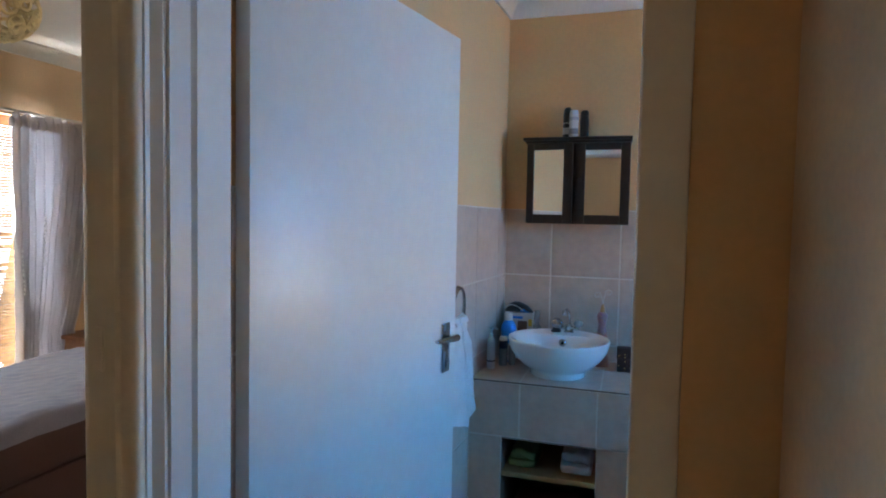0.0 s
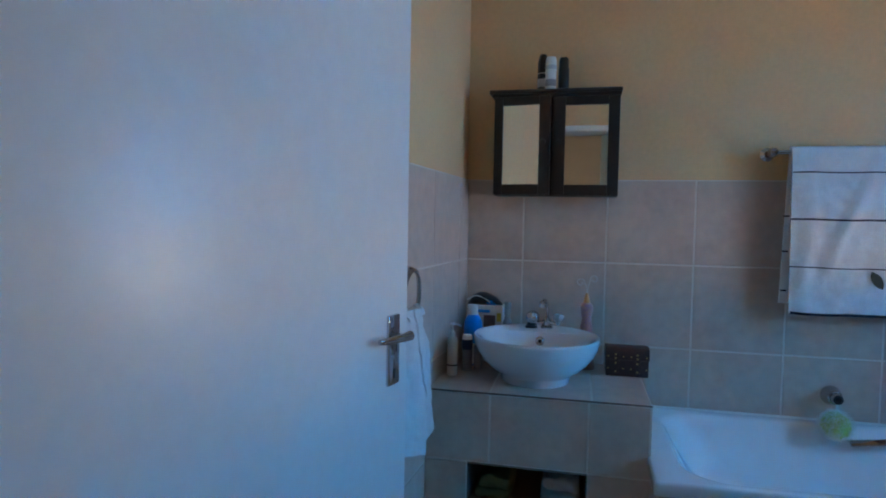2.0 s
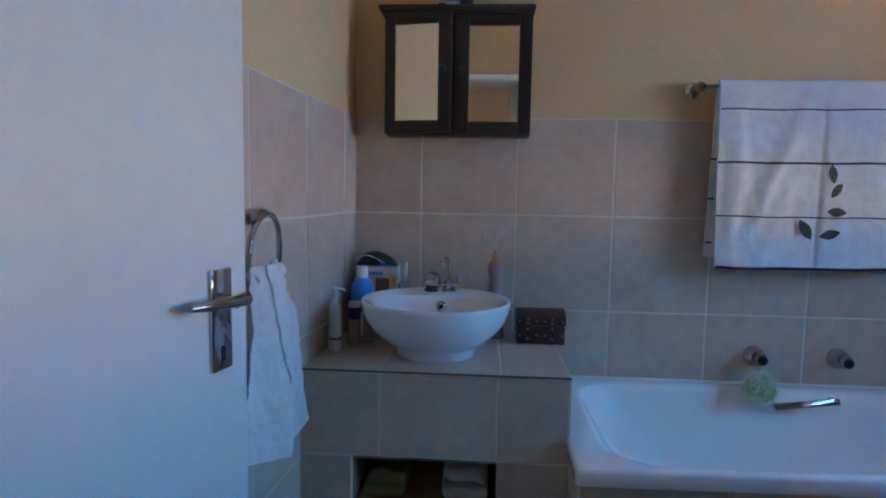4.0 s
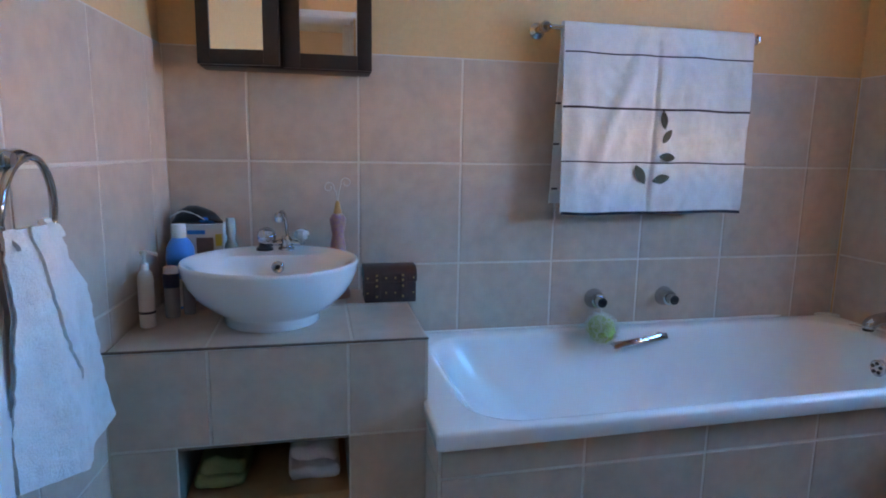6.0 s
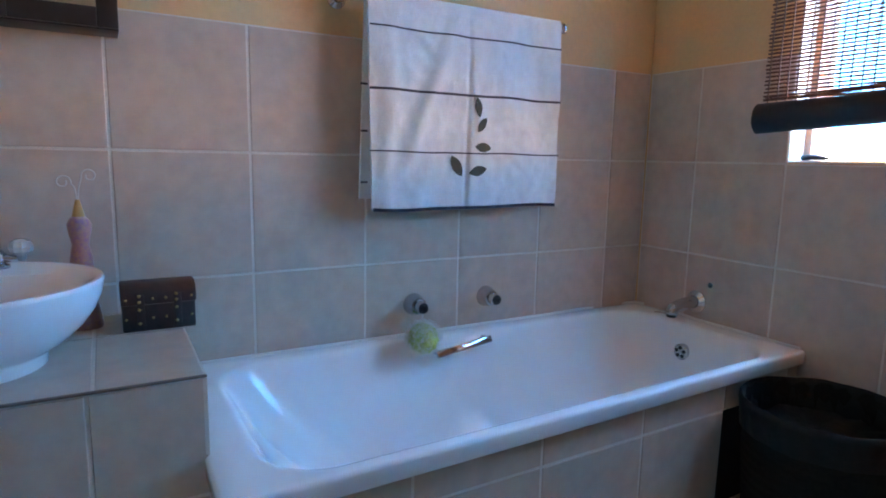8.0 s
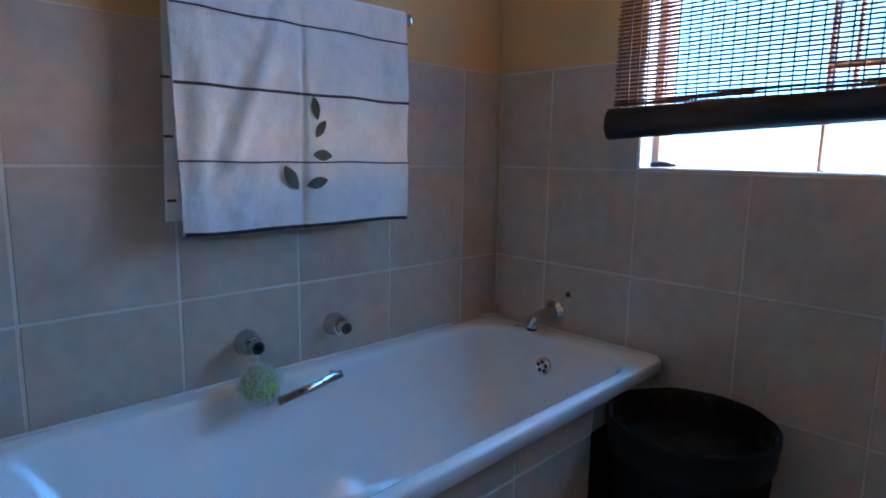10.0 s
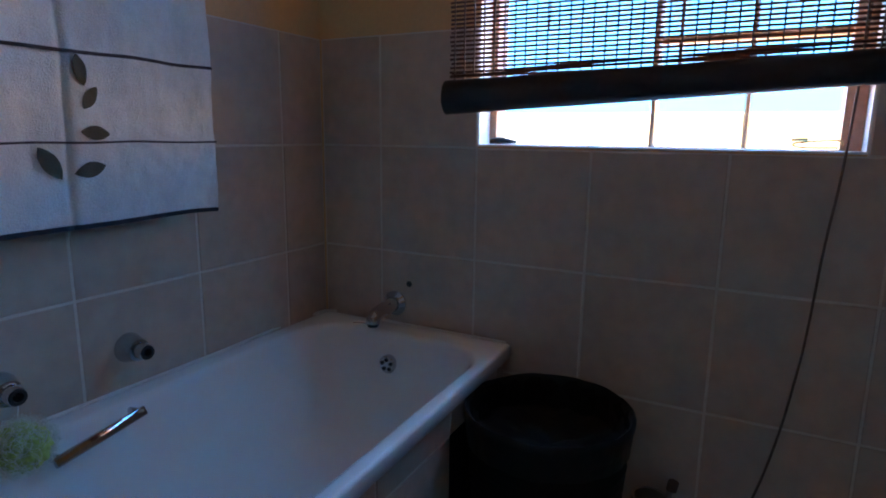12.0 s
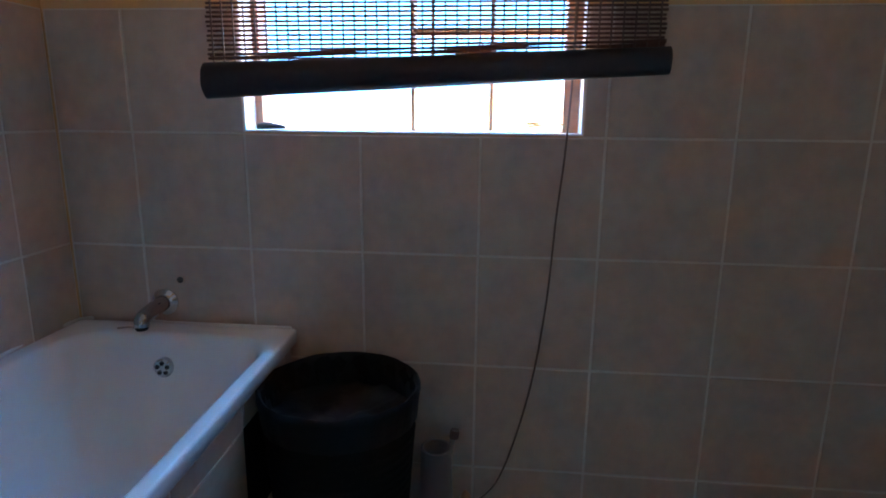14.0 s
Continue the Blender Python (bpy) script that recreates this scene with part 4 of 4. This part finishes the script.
def over_fold(u, v):
    z = 0.735 + (1.074 - 0.735) * v
    c, f = along(z, CREASE), along(z, FAR)
    y = c + (f + 0.002 - c) * u
    k = min(v / 0.25, 1.0)
    n = along(z, NEAR)
    w = (y - n) / (f - n)
    x = -0.742 + 0.018 * math.sin(math.pi * min(w * 1.1 + 0.06, 1)) + cloth_x(y, z, 1.0)
    return Vector((x - 0.005 + 0.011 * k * (1 - 0.55 * u) * (1 + 0.2 * math.sin(9 * u)), y, z))


def under_fold(u, v):
    z = 0.742 - 0.03 * u + (1.066 - 0.742 + 0.03 * u) * v
    y = 1.712 + (along(z, NEAR) + 0.035 - 1.712) * u
    return Vector((-0.772 + 0.014 * math.sin(math.pi * u) + cloth_x(y, z, 4.1), y, z))


def edge_strip(fn, v0, v1):
    """The dark woven hem along a fold's free edge."""
    def g(u, v):
        return fn(0.004, v0 + (v1 - v0) * v) + Vector((0.0036 - 0.002 * u, -0.002 + 0.0036 * u, 0))
    part("hem", sheet(g, 2, 60, 0.004), HEM, hand_towel, "dark woven hem")


for fn in (main_fold, over_fold, under_fold):
    part("fold", sheet(fn, 70, 90, 0.007), TOWEL, hand_towel, smooth=75)
edge_strip(main_fold, 0.30, 0.93)
edge_strip(under_fold, 0.02, 0.99)
part("loop_fold", sheet(lambda u, v: Vector((RX + 0.006 + 0.024 * math.cos(math.pi * v), 1.782 + 0.150 * u, 1.044 + (0.018 + 0.006 * u) * math.sin(math.pi * v) + 0.003 * wob(u, v, 2, 6))), 24, 16, 0.006), TOWEL, hand_towel, smooth=70)

# ---- bath fittings ----
for x in (0.652, 0.932):
    t = thing("bath_tap", (x, BACK, 0.674), "chrome wall-mounted bath tap with a dark end", "tap", group="bath taps")
    bm = lathe(bmesh.new(), (x, BACK, 0.675), [(0.036, 0.0), (0.036, -0.006), (0.032, -0.016), (0.028, -0.036), (0.026, -0.042), (0.019, -0.044)], 26, 'y')
    part("flange", bm, CHROME, t)
    bm = lathe(bmesh.new(), (x, BACK, 0.675), [(0.019, -0.042), (0.0185, -0.070), (0.017, -0.072)], 22, 'y')
    part("spindle", bm, CHROME, t)
    part("end_cap", lathe(bmesh.new(), (x, BACK, 0.675), [(0.0175, -0.0715), (0.016, -0.075), (0.010, -0.0745), (0.009, -0.072)], 20, 'y'), BLACK, t, "dark recessed end")

spout = thing("bath_spout", (1.678, 2.515, 0.636), "chrome wall-mounted bath spout", "spout")
part("flange", lathe(bmesh.new(), (WIN + 0.001, 2.515, 0.642), [(0.040, 0.0), (0.041, -0.006), (0.030, -0.014), (0.022, -0.020)], 28, 'x'), CHROME, spout)
bm = bmesh.new()
tube(bm, smooth_line([(1.668, 2.515, 0.642), (1.62, 2.516, 0.638), (1.575, 2.518, 0.630), (1.556, 2.518, 0.620), (1.553, 2.518, 0.606)], 5), 0.024, 18, 0.021)
part("spout_arm", bm, CHROME, spout)
part("nozzle", lathe(bmesh.new(), (1.553, 2.518, 0.596), [(0.016, 0), (0.018, 0.003), (0.018, 0.012)], 18), BLACK, spout, "black rubber nozzle")
bm = bmesh.new()
tube(bm, smooth_line([(1.553, 2.53, 0.600), (1.548, 2.555, 0.604), (1.55, 2.59, 0.598)], 4), 0.003, 6)
part("diverter_pin", bm, CHROME, spout)
single("wall_plug", lathe(bmesh.new(), (WIN - 0.001, 2.463, 0.712), [(0.010, 0.004), (0.010, -0.001), (0.005, -0.004)], 12, 'x'), BLACK, "dark plugged screw hole in a tile", "wall plug")
ovf = part("overflow", lathe(bmesh.new(), (1.562, 2.470, 0.478), [(0.029, 0.012), (0.029, -0.004), (0.024, -0.008), (0.010, -0.007)], 26, 'x'), CHROME, bath, "chrome overflow rose")
bm = bmesh.new()
for k in range(5):
    a = 2 * math.pi * k / 5 + 0.3
    lathe(bm, (1.5545, 2.470 + 0.016 * math.cos(a), 0.478 + 0.016 * math.sin(a)), [(0.0065, 0.0), (0.0065, -0.002)], 10, 'x')
part("overflow_holes", bm, BLACK, ovf)
bm = bmesh.new()
flat = Matrix.Translation((0.785, 2.688, 0.5445)) @ Matrix.Rotation(radians(-5.4), 4, 'Y') @ Matrix.Rotation(radians(5), 4, 'Z') @ Matrix.Rotation(radians(-27), 4, 'X')
box(bm, -0.109, 0.109, -0.005, 0.005, -0.0115, 0.0115, 0.0035, 3, flat)
for gx, gz in ((0.692, 0.534), (0.878, 0.555)):
    tube(bm, [(gx, 2.692, gz), (gx, 2.735, gz - 0.004)], 0.009, 12)
grip = part("grip", bm, CHROME, bath, "straight chrome grab bar")
bm = bmesh.new()
tube(bm, smooth_line([(0.60, 2.122, 0.515), (0.64, 2.150, 0.522), (0.72, 2.158, 0.524), (0.80, 2.150, 0.522), (0.84, 2.122, 0.515)], 5), 0.0085, 12)
part("grip", bm, CHROME, bath, "chrome grab handle")
bm = bmesh.new()
tube(bm, smooth_line([(BX0 + 0.01, 2.790, RZ + 0.001), (0.5, 2.791, RZ + 0.001), (1.2, 2.791, RZ + 0.001), (1.665, 2.790, RZ + 0.001), (1.668, 2.5, RZ + 0.001), (1.668, 2.12, RZ + 0.001)], 4), 0.006, 8)
part("sealant_bead", bm, WPLASTIC, bath)

puff = thing("bath_puff", (0.62, 2.69, 0.60), "green and white net bath puff hanging from the tap", "sponge")
bm = bmesh.new()
bmesh.ops.create_icosphere(bm, subdivisions=5, radius=0.045, matrix=Matrix.Translation((0.630, 2.684, 0.594)))
for v in bm.verts:
    d = (v.co - Vector((0.630, 2.684, 0.594)))
    q = d.normalized()
    v.co += q * (0.008 * wob(q.x, q.y, q.z, 5) + 0.005 * abs(wob(q.x, q.y, q.z, 14)))
part("net_core", bm, PUFFMAT, puff, smooth=80)
bm = bmesh.new()
rnd = random.Random(5)
for k in range(240):
    d = Vector((rnd.gauss(0, 1), rnd.gauss(0, 1), rnd.gauss(0, 1))).normalized()
    if d.dot(Vector((0.3, -0.95, -0.1))) > 0.86:
        continue
    c = Vector((0.630, 2.684, 0.594)) + d * rnd.uniform(0.042, 0.056)
    a = d.orthogonal().normalized()
    b = d.cross(a)
    pts = [c + a * 0.017 * math.cos(t) + b * 0.017 * math.sin(t) + d * 0.006 * math.sin(3 * t + k) for t in [2 * math.pi * i / 12 for i in range(13)]]
    tube(bm, pts, 0.0004, 3)
part("net_frill", bm, NETMAT, puff, "white net frill", smooth=80)
bm = bmesh.new()
tube(bm, smooth_line([(0.640, 2.752, 0.694), (0.652, 2.750, 0.698), (0.662, 2.750, 0.690), (0.648, 2.725, 0.655), (0.632, 2.70, 0.638)], 4), 0.0012, 6)
part("hanging_loop", bm, WPLASTIC, puff)

# ---- bin liner and what stands behind the bin ----
bm = bmesh.new()
loops = []
for r, h, wv in ((0.170, 0.20, 0.003), (0.186, 0.40, 0.003), (0.197, 0.490, 0.002), (0.201, 0.514, 0.001), (0.207, 0.519, 0.001), (0.2125, 0.514, 0.001), (0.2130, 0.500, 0.0012), (0.2085, 0.470, 0.0022), (0.2050, 0.430, 0.0026)):
    lp = []
    for i in range(72):
        a = 2 * math.pi * i / 72
        rr = r + wv * wob(math.cos(a) * 3, math.sin(a) * 3, h * 3, 2.2) + wv * 0.6 * math.sin(23 * a + 30 * h)
        lp.append(Vector((C[0] + rr * math.cos(a), C[1] + rr * math.sin(a), h + 0.004 * wob(math.cos(a), math.sin(a), 0.3, 3.0))))
    loops.append(lp)
rings(bm, loops, True, True, False)
part("liner", bm, BAG, bin_, "crinkled black bin liner", smooth=60)
bm = bmesh.new()
loops = []
for r, h in ((0.194, 0.432), (0.184, 0.428), (0.150, 0.422), (0.105, 0.410), (0.06, 0.416), (0.02, 0.412)):
    loops.append([Vector((C[0] + r * math.cos(q), C[1] + r * math.sin(q), h + 0.016 * wob(r * math.cos(q), r * math.sin(q), 1.5, 16) + 0.007 * wob(r * math.cos(q), r * math.sin(q), 4.5, 45))) for q in [2 * math.pi * i / 60 for i in range(60)]])
rings(bm, loops, True, False, True)
part("bag_top", bm, BAG, bin_, "bag bunched across the full bin", smooth=60)
for k in range(14):
    z = 0.04 + k * 0.027
    r = 0.1665 + (z / 0.49) * 0.0375
    bm = bmesh.new()
    rings(bm, [circle((C[0], C[1], z - 0.009), r, 40), circle((C[0], C[1], z), r + 0.003, 40), circle((C[0], C[1], z + 0.009), r + 0.001, 40)], True)
    part("woven_band", bm, BINMAT, bin_)
GREYP = material("grey_plastic", (0.24, 0.22, 0.21), 0.4, vary=0.08, bump=0.03)
brush = thing("toilet_brush", (1.60, 1.655, 0), "grey translucent plastic toilet brush in its holder beside the bin", "toilet brush")
part("holder", lathe(bmesh.new(), (1.605, 1.672, 0), [(0.052, 0), (0.054, 0.01), (0.045, 0.24), (0.047, 0.25), (0.040, 0.25), (0.03, 0.2)], 24), GREYP, brush)
bm = bmesh.new()
tube(bm, [(1.60, 1.66, 0.1), (1.615, 1.63, 0.25), (1.62, 1.622, 0.285)], 0.009, 10)
part("shaft", bm, GREYP, brush)
bm = bmesh.new()
tube(bm, [(1.62, 1.622, 0.275), (1.622, 1.618, 0.30)], 0.014, 10)
part("knob", bm, CORDMAT, brush, "brown end knob")

# ---- towels in the niche ----


def folded(name, x0, x1, y0, y1, z, layers, mats, label, thick=0.020):
    t = thing(name, ((x0 + x1) / 2, (y0 + y1) / 2, z), label, "towel")
    h = z
    name_seed = x0 * 7
    for k in range(layers):
        th = thick + 0.004 * (k % 2)
        bm = boxed(x0 + 0.006 * (k % 3), x1 - 0.005 * ((k + 1) % 3), y0 + 0.006 * (k % 2), y1, h, h + th, th * 0.44, 4)
        bmesh.ops.subdivide_edges(bm, edges=bm.edges[:], cuts=2, use_grid_fill=True)
        for v in bm.verts:
            v.co.z += th * 0.55 * wob(v.co.x, v.co.y, k + name_seed, 18) if v.co.z > h + 0.003 else 0
            v.co.x += 0.010 * wob(v.co.y, v.co.z, k + name_seed, 22)
            v.co.y += 0.012 * wob(v.co.x, v.co.z, k + name_seed, 20)
        part("fold", bm, mats[k % len(mats)], t, smooth=70)
        h += th - 0.001
    return t


folded("folded_cloth", -0.625, -0.495, 2.33, 2.55, 0.340, 2, [GREENCLOTH], "yellow-green crumpled cloth on the niche shelf", 0.034)
folded("folded_towel", -0.405, -0.268, 2.34, 2.56, 0.340, 2, [TOWEL], "white loosely folded towel on the niche shelf", 0.042)
folded("folded_cloth", -0.60, -0.30, 2.32, 2.56, NZ0, 5, [REDCLOTH, NAVY], "dark red folded cloths at the bottom of the niche")

# ---- bedroom seen past the doorway ----
MAROON = material("dark_maroon_cloth", (0.085, 0.050, 0.055), 0.9, vary=0.2, grain=200, bump=0.4)
bed = thing("bed", (-2.88, 1.5, 0), "bed with a lavender-grey duvet over a dark maroon valance", "bed")
part("base", boxed(-3.40, -2.41, -0.40, 2.62, 0.06, 0.345, 0.01), MAROON, bed, "dark maroon valance")
part("mattress", boxed(-3.41, -2.405, -0.41, 2.63, 0.34, 0.555, 0.05, 4), MAROON, bed)


def duvet(u, v):
    """The cover: flat on the bed, rolling over the near edge and hanging down its side."""
    y = -0.45 + 3.12 * v
    run = 1.075 * u
    flat, r = 0.965, 0.075
    if run < flat:
        x, z = -3.44 + run, 0.585
        x0 = run
        if x0 < 0.08:
            z -= 0.06 * (1 - x0 / 0.08) ** 2
    elif run < flat + r * math.pi / 2:
        a = (run - flat) / r
        x, z = -3.44 + flat + r * math.sin(a), 0.585 - r * (1 - math.cos(a))
    else:
        d = run - flat - r * math.pi / 2
        x, z = -3.44 + flat + r + 0.02 * d + 0.018 * d * math.sin(y * 9), 0.585 - r - d
    e = min(v, 1 - v) * 3.12
    if e < 0.10:
        z -= 0.07 * (1 - e / 0.10) ** 1.6
    top = 1.0 if run < flat else 0.4
    z += top * (0.014 * wob(x, y, 0, 2.2) + 0.016 * wob(x * 0.5 + y * 0.6, y * 0.5, 4, 9) + 0.006 * wob(x * 0.9 - y * 0.5, y, 7, 24))
    return Vector((x, y, z))


part("duvet", sheet(duvet, 90, 200, 0.016), DUVET, bed, smooth=70)
for px, py in ((-3.3, -0.3), (-3.3, 2.55), (-2.52, -0.3), (-2.52, 2.55)):
    part("leg", lathe(bmesh.new(), (px, py, 0), [(0.022, 0), (0.028, 0.06)], 12), PINE, bed)

night = thing("bedside_table", (-3.72, 3.12, 0), "orange pine bedside table", "table")
part("top", boxed(-3.93, -3.50, 2.88, 3.36, 0.545, 0.57, 0.004), PINE, night)
part("drawer", boxed(-3.90, -3.52, 2.91, 3.33, 0.40, 0.545, 0.004), PINE, night)
for px in (-3.90, -3.56):
    for py in (2.91, 3.29):
        part("leg", boxed(px, px + 0.04, py, py + 0.04, 0, 0.40, 0.003), PINE, night)
lamp = thing("table_lamp", (-3.86, 3.16, 0.57), "small black table lamp on the bedside table", "lamp")
part("foot", lathe(bmesh.new(), (-3.86, 3.16, 0.57), [(0.05, 0), (0.05, 0.01), (0.010, 0.02), (0.009, 0.22)], 20), BLACK, lamp)
part("shade", lathe(bmesh.new(), (-3.86, 3.16, 0.77), [(0.055, 0), (0.045, 0.14), (0.042, 0.14), (0.052, 0)], 24), BLACK, lamp)

ct = CURTAIN.node_tree
thin = ct.nodes.new("ShaderNodeBsdfTranslucent")
thin.inputs["Color"].default_value = (0.70, 0.72, 0.78, 1)
cmix = ct.nodes.new("ShaderNodeMixShader")
cmix.inputs[0].default_value = 0.2
ct.links.new(ct.nodes["Principled BSDF"].outputs[0], cmix.inputs[1])
ct.links.new(thin.outputs[0], cmix.inputs[2])
ct.links.new(cmix.outputs[0], ct.nodes["Material Output"].inputs["Surface"])
curtain = thing("curtain", (-3.93, 2.96, 0.1), "pale lilac pleated curtain with bright bead strings, drawn aside", "curtain")


def pleats(u, v):
    gather = 0.40 + 0.28 * min(max((v - 0.25) / 0.6, 0), 1) ** 0.8
    y = 2.60 + gather * u
    z = 0.12 + 1.93 * v
    d = 0.052 * (0.7 + 0.3 * (1 - v))
    return Vector((-3.915 + d * math.sin(u * 74 + 2.2 * wob(u * 3, 0, v, 2)) + 0.02 * wob(u * 3, v * 2, 0, 2), y + 0.012 * wob(u, v * 3, 1, 2), z + (0.012 * math.sin(u * 60) if v > 0.98 else 0)))


part("cloth", sheet(pleats, 260, 24, 0.004), CURTAIN, curtain, smooth=80)
PEARL = material("pearly_bead", (0.92, 0.90, 0.88), 0.2, vary=0.05)
rnd = random.Random(8)
for u0, v0, v1 in ((0.135, 0.0, 0.56), (0.245, 0.0, 0.62), (0.29, 0.25, 0.66), (0.03, 0.40, 0.55)):
    bm = bmesh.new()
    v = v0
    while v < v1:
        p = pleats(u0 + rnd.uniform(-0.004, 0.004), v) + Vector((0.010, 0, 0))
        bmesh.ops.create_icosphere(bm, subdivisions=1, radius=rnd.uniform(0.006, 0.010), matrix=Matrix.Translation(p) @ Matrix.Diagonal((1, 1, 1.7, 1)))
        v += rnd.uniform(0.011, 0.022)
    part("bead_string", bm, PEARL, curtain, "string of pearly beads", smooth=80)
head_me = mesh_of("gather", lathe(bmesh.new(), (0, 0, 0), [(0.016, 0), (0.020, 0.03), (0.014, 0.06)], 8), CURTAIN, 60)
for k in range(26):
    ob = new("gather", head_me)
    ob.parent = curtain
    ob.location = pleats(k / 25, 0.965) + Vector((0, 0, -0.02)) - ORIGIN[curtain]
crail = thing("curtain_rail", (-3.93, 2.2, 2.06), "thin white curtain rail above the bedroom window", "curtain rail")
bm = bmesh.new()
tube(bm, [(-3.93, 0.8, 2.065), (-3.93, 3.4, 2.065)], 0.010, 10)
part("rod", bm, WPLASTIC, crail)
for y in (0.9, 2.2, 3.3):
    part("bracket", boxed(-3.999, -3.925, y - 0.01, y + 0.01, 2.058, 2.074, 0.002), WPLASTIC, crail)

window2 = thing("window_2", (-4.1, 1.98, BWZ0), "dark red-brown timber bedroom window", "window", kind="structure")
for y0, y1 in ((BWY0 + 0.001, BWY0 + 0.06), (1.95, 2.01), (BWY1 - 0.06, BWY1 - 0.001)):
    part("window_frame", boxed(-4.16, -4.06, y0, y1, BWZ0, BWZ1, 0.004), FRAMEWOOD, window2)
for z0, z1 in ((BWZ0, BWZ0 + 0.05), (BWZ1 - 0.06, BWZ1 - 0.001)):
    for y0, y1 in ((BWY0 + 0.06, 1.95), (2.01, BWY1 - 0.06)):
        part("window_rail", boxed(-4.16, -4.06, y0, y1, z0, z1, 0.004), FRAMEWOOD, window2)
for y0, y1 in ((BWY0 + 0.06, 1.95), (2.01, BWY1 - 0.06)):
    g = part("pane", boxed(-4.112, -4.108, y0, y1, BWZ0 + 0.05, BWZ1 - 0.06), GLASS, window2, smooth=None)
    g.visible_shadow = False
reed_blind = thing("reed_blind", (-4.03, 1.85, BWZ0), "tan reed blind lowered over the bedroom window", "blind")
reed_me = mesh_of("slat", boxed(-0.002, 0.002, -0.83, 0.83, -0.0085, 0.0085), REED, None)
for k in range(88):
    ob = new("slat", reed_me)
    ob.parent = reed_blind
    ob.location = (random.uniform(-0.002, 0.002), random.uniform(-0.004, 0.004), 0.012 + 0.0200 * k)
    ob.rotation_euler = (random.uniform(-0.002, 0.002), random.uniform(-0.2, 0.2), 0)

pendant = thing("pendant_lamp", (-2.70, 1.60, 2.235), "yellowish shell-ring pendant lamp, unlit", "lamp")
rnd = random.Random(3)
shell_me = mesh_of("shell_ring", tube(bmesh.new(), [(0.030 * math.cos(t), 0.030 * math.sin(t), 0) for t in [2 * math.pi * i / 10 for i in range(11)]], 0.007, 5), SHELLM, 60)
for k in range(120):
    d = Vector((rnd.gauss(0, 1), rnd.gauss(0, 1), rnd.gauss(0, 1))).normalized()
    ob = new("shell_ring", shell_me)
    ob.parent = pendant
    ob.matrix_local = Matrix.Translation((d.x * 0.17, d.y * 0.17, d.z * 0.14 + 0.04)) @ d.to_track_quat('Z', 'Y').to_matrix().to_4x4()
part("cord", tube(bmesh.new(), [(-2.70, 1.60, 2.42), (-2.70, 1.60, CEIL)], 0.004, 8), WPLASTIC, pendant)

# ---- wall tiles ----
tiled(wall_north, (0, BACK + P, 0), (1, 0, 0), (0, -1, 0), [-0.757, -0.52, -0.185, 0.15, 0.485, 0.82, 1.155, 1.49, 1.678], ROWS_Z,
      lambda u0, u1, z0, z1: z1 < 0.5)
wdir = (LB - LA).normalized()
tiled(wall_west, (LA.x - P, LA.y, 0), (wdir.x, wdir.y, 0), (-wdir.y, wdir.x, 0), [-0.001, 0.138, 0.482, 0.826, 1.17, 1.514, 1.858, 2.04], ROWS_Z)
tiled(wall_east, (WIN + P, 0, 0), (0, 1, 0), (-1, 0, 0), [-0.349, -0.11, 0.225, 0.56, 0.895, 1.23, 1.565, 1.9, 2.235, 2.57, 2.798], ROWS_Z[:5])
tiled(wall_east, (WIN + P, 0, 0), (0, 1, 0), (-1, 0, 0), [-0.349, -0.11, 0.225, 0.56, 0.895, 1.23, WY0], [1.15, 1.485])
tiled(wall_east, (WIN + P, 0, 0), (0, 1, 0), (-1, 0, 0), [WY1, 2.57, 2.798], [1.15, 1.485])
tiled(wall_unseen_south, (0, -0.35, 0), (1, 0, 0), (0, 1, 0), [0.152, 0.485, 0.82, 1.155, 1.49, 1.678], ROWS_Z)
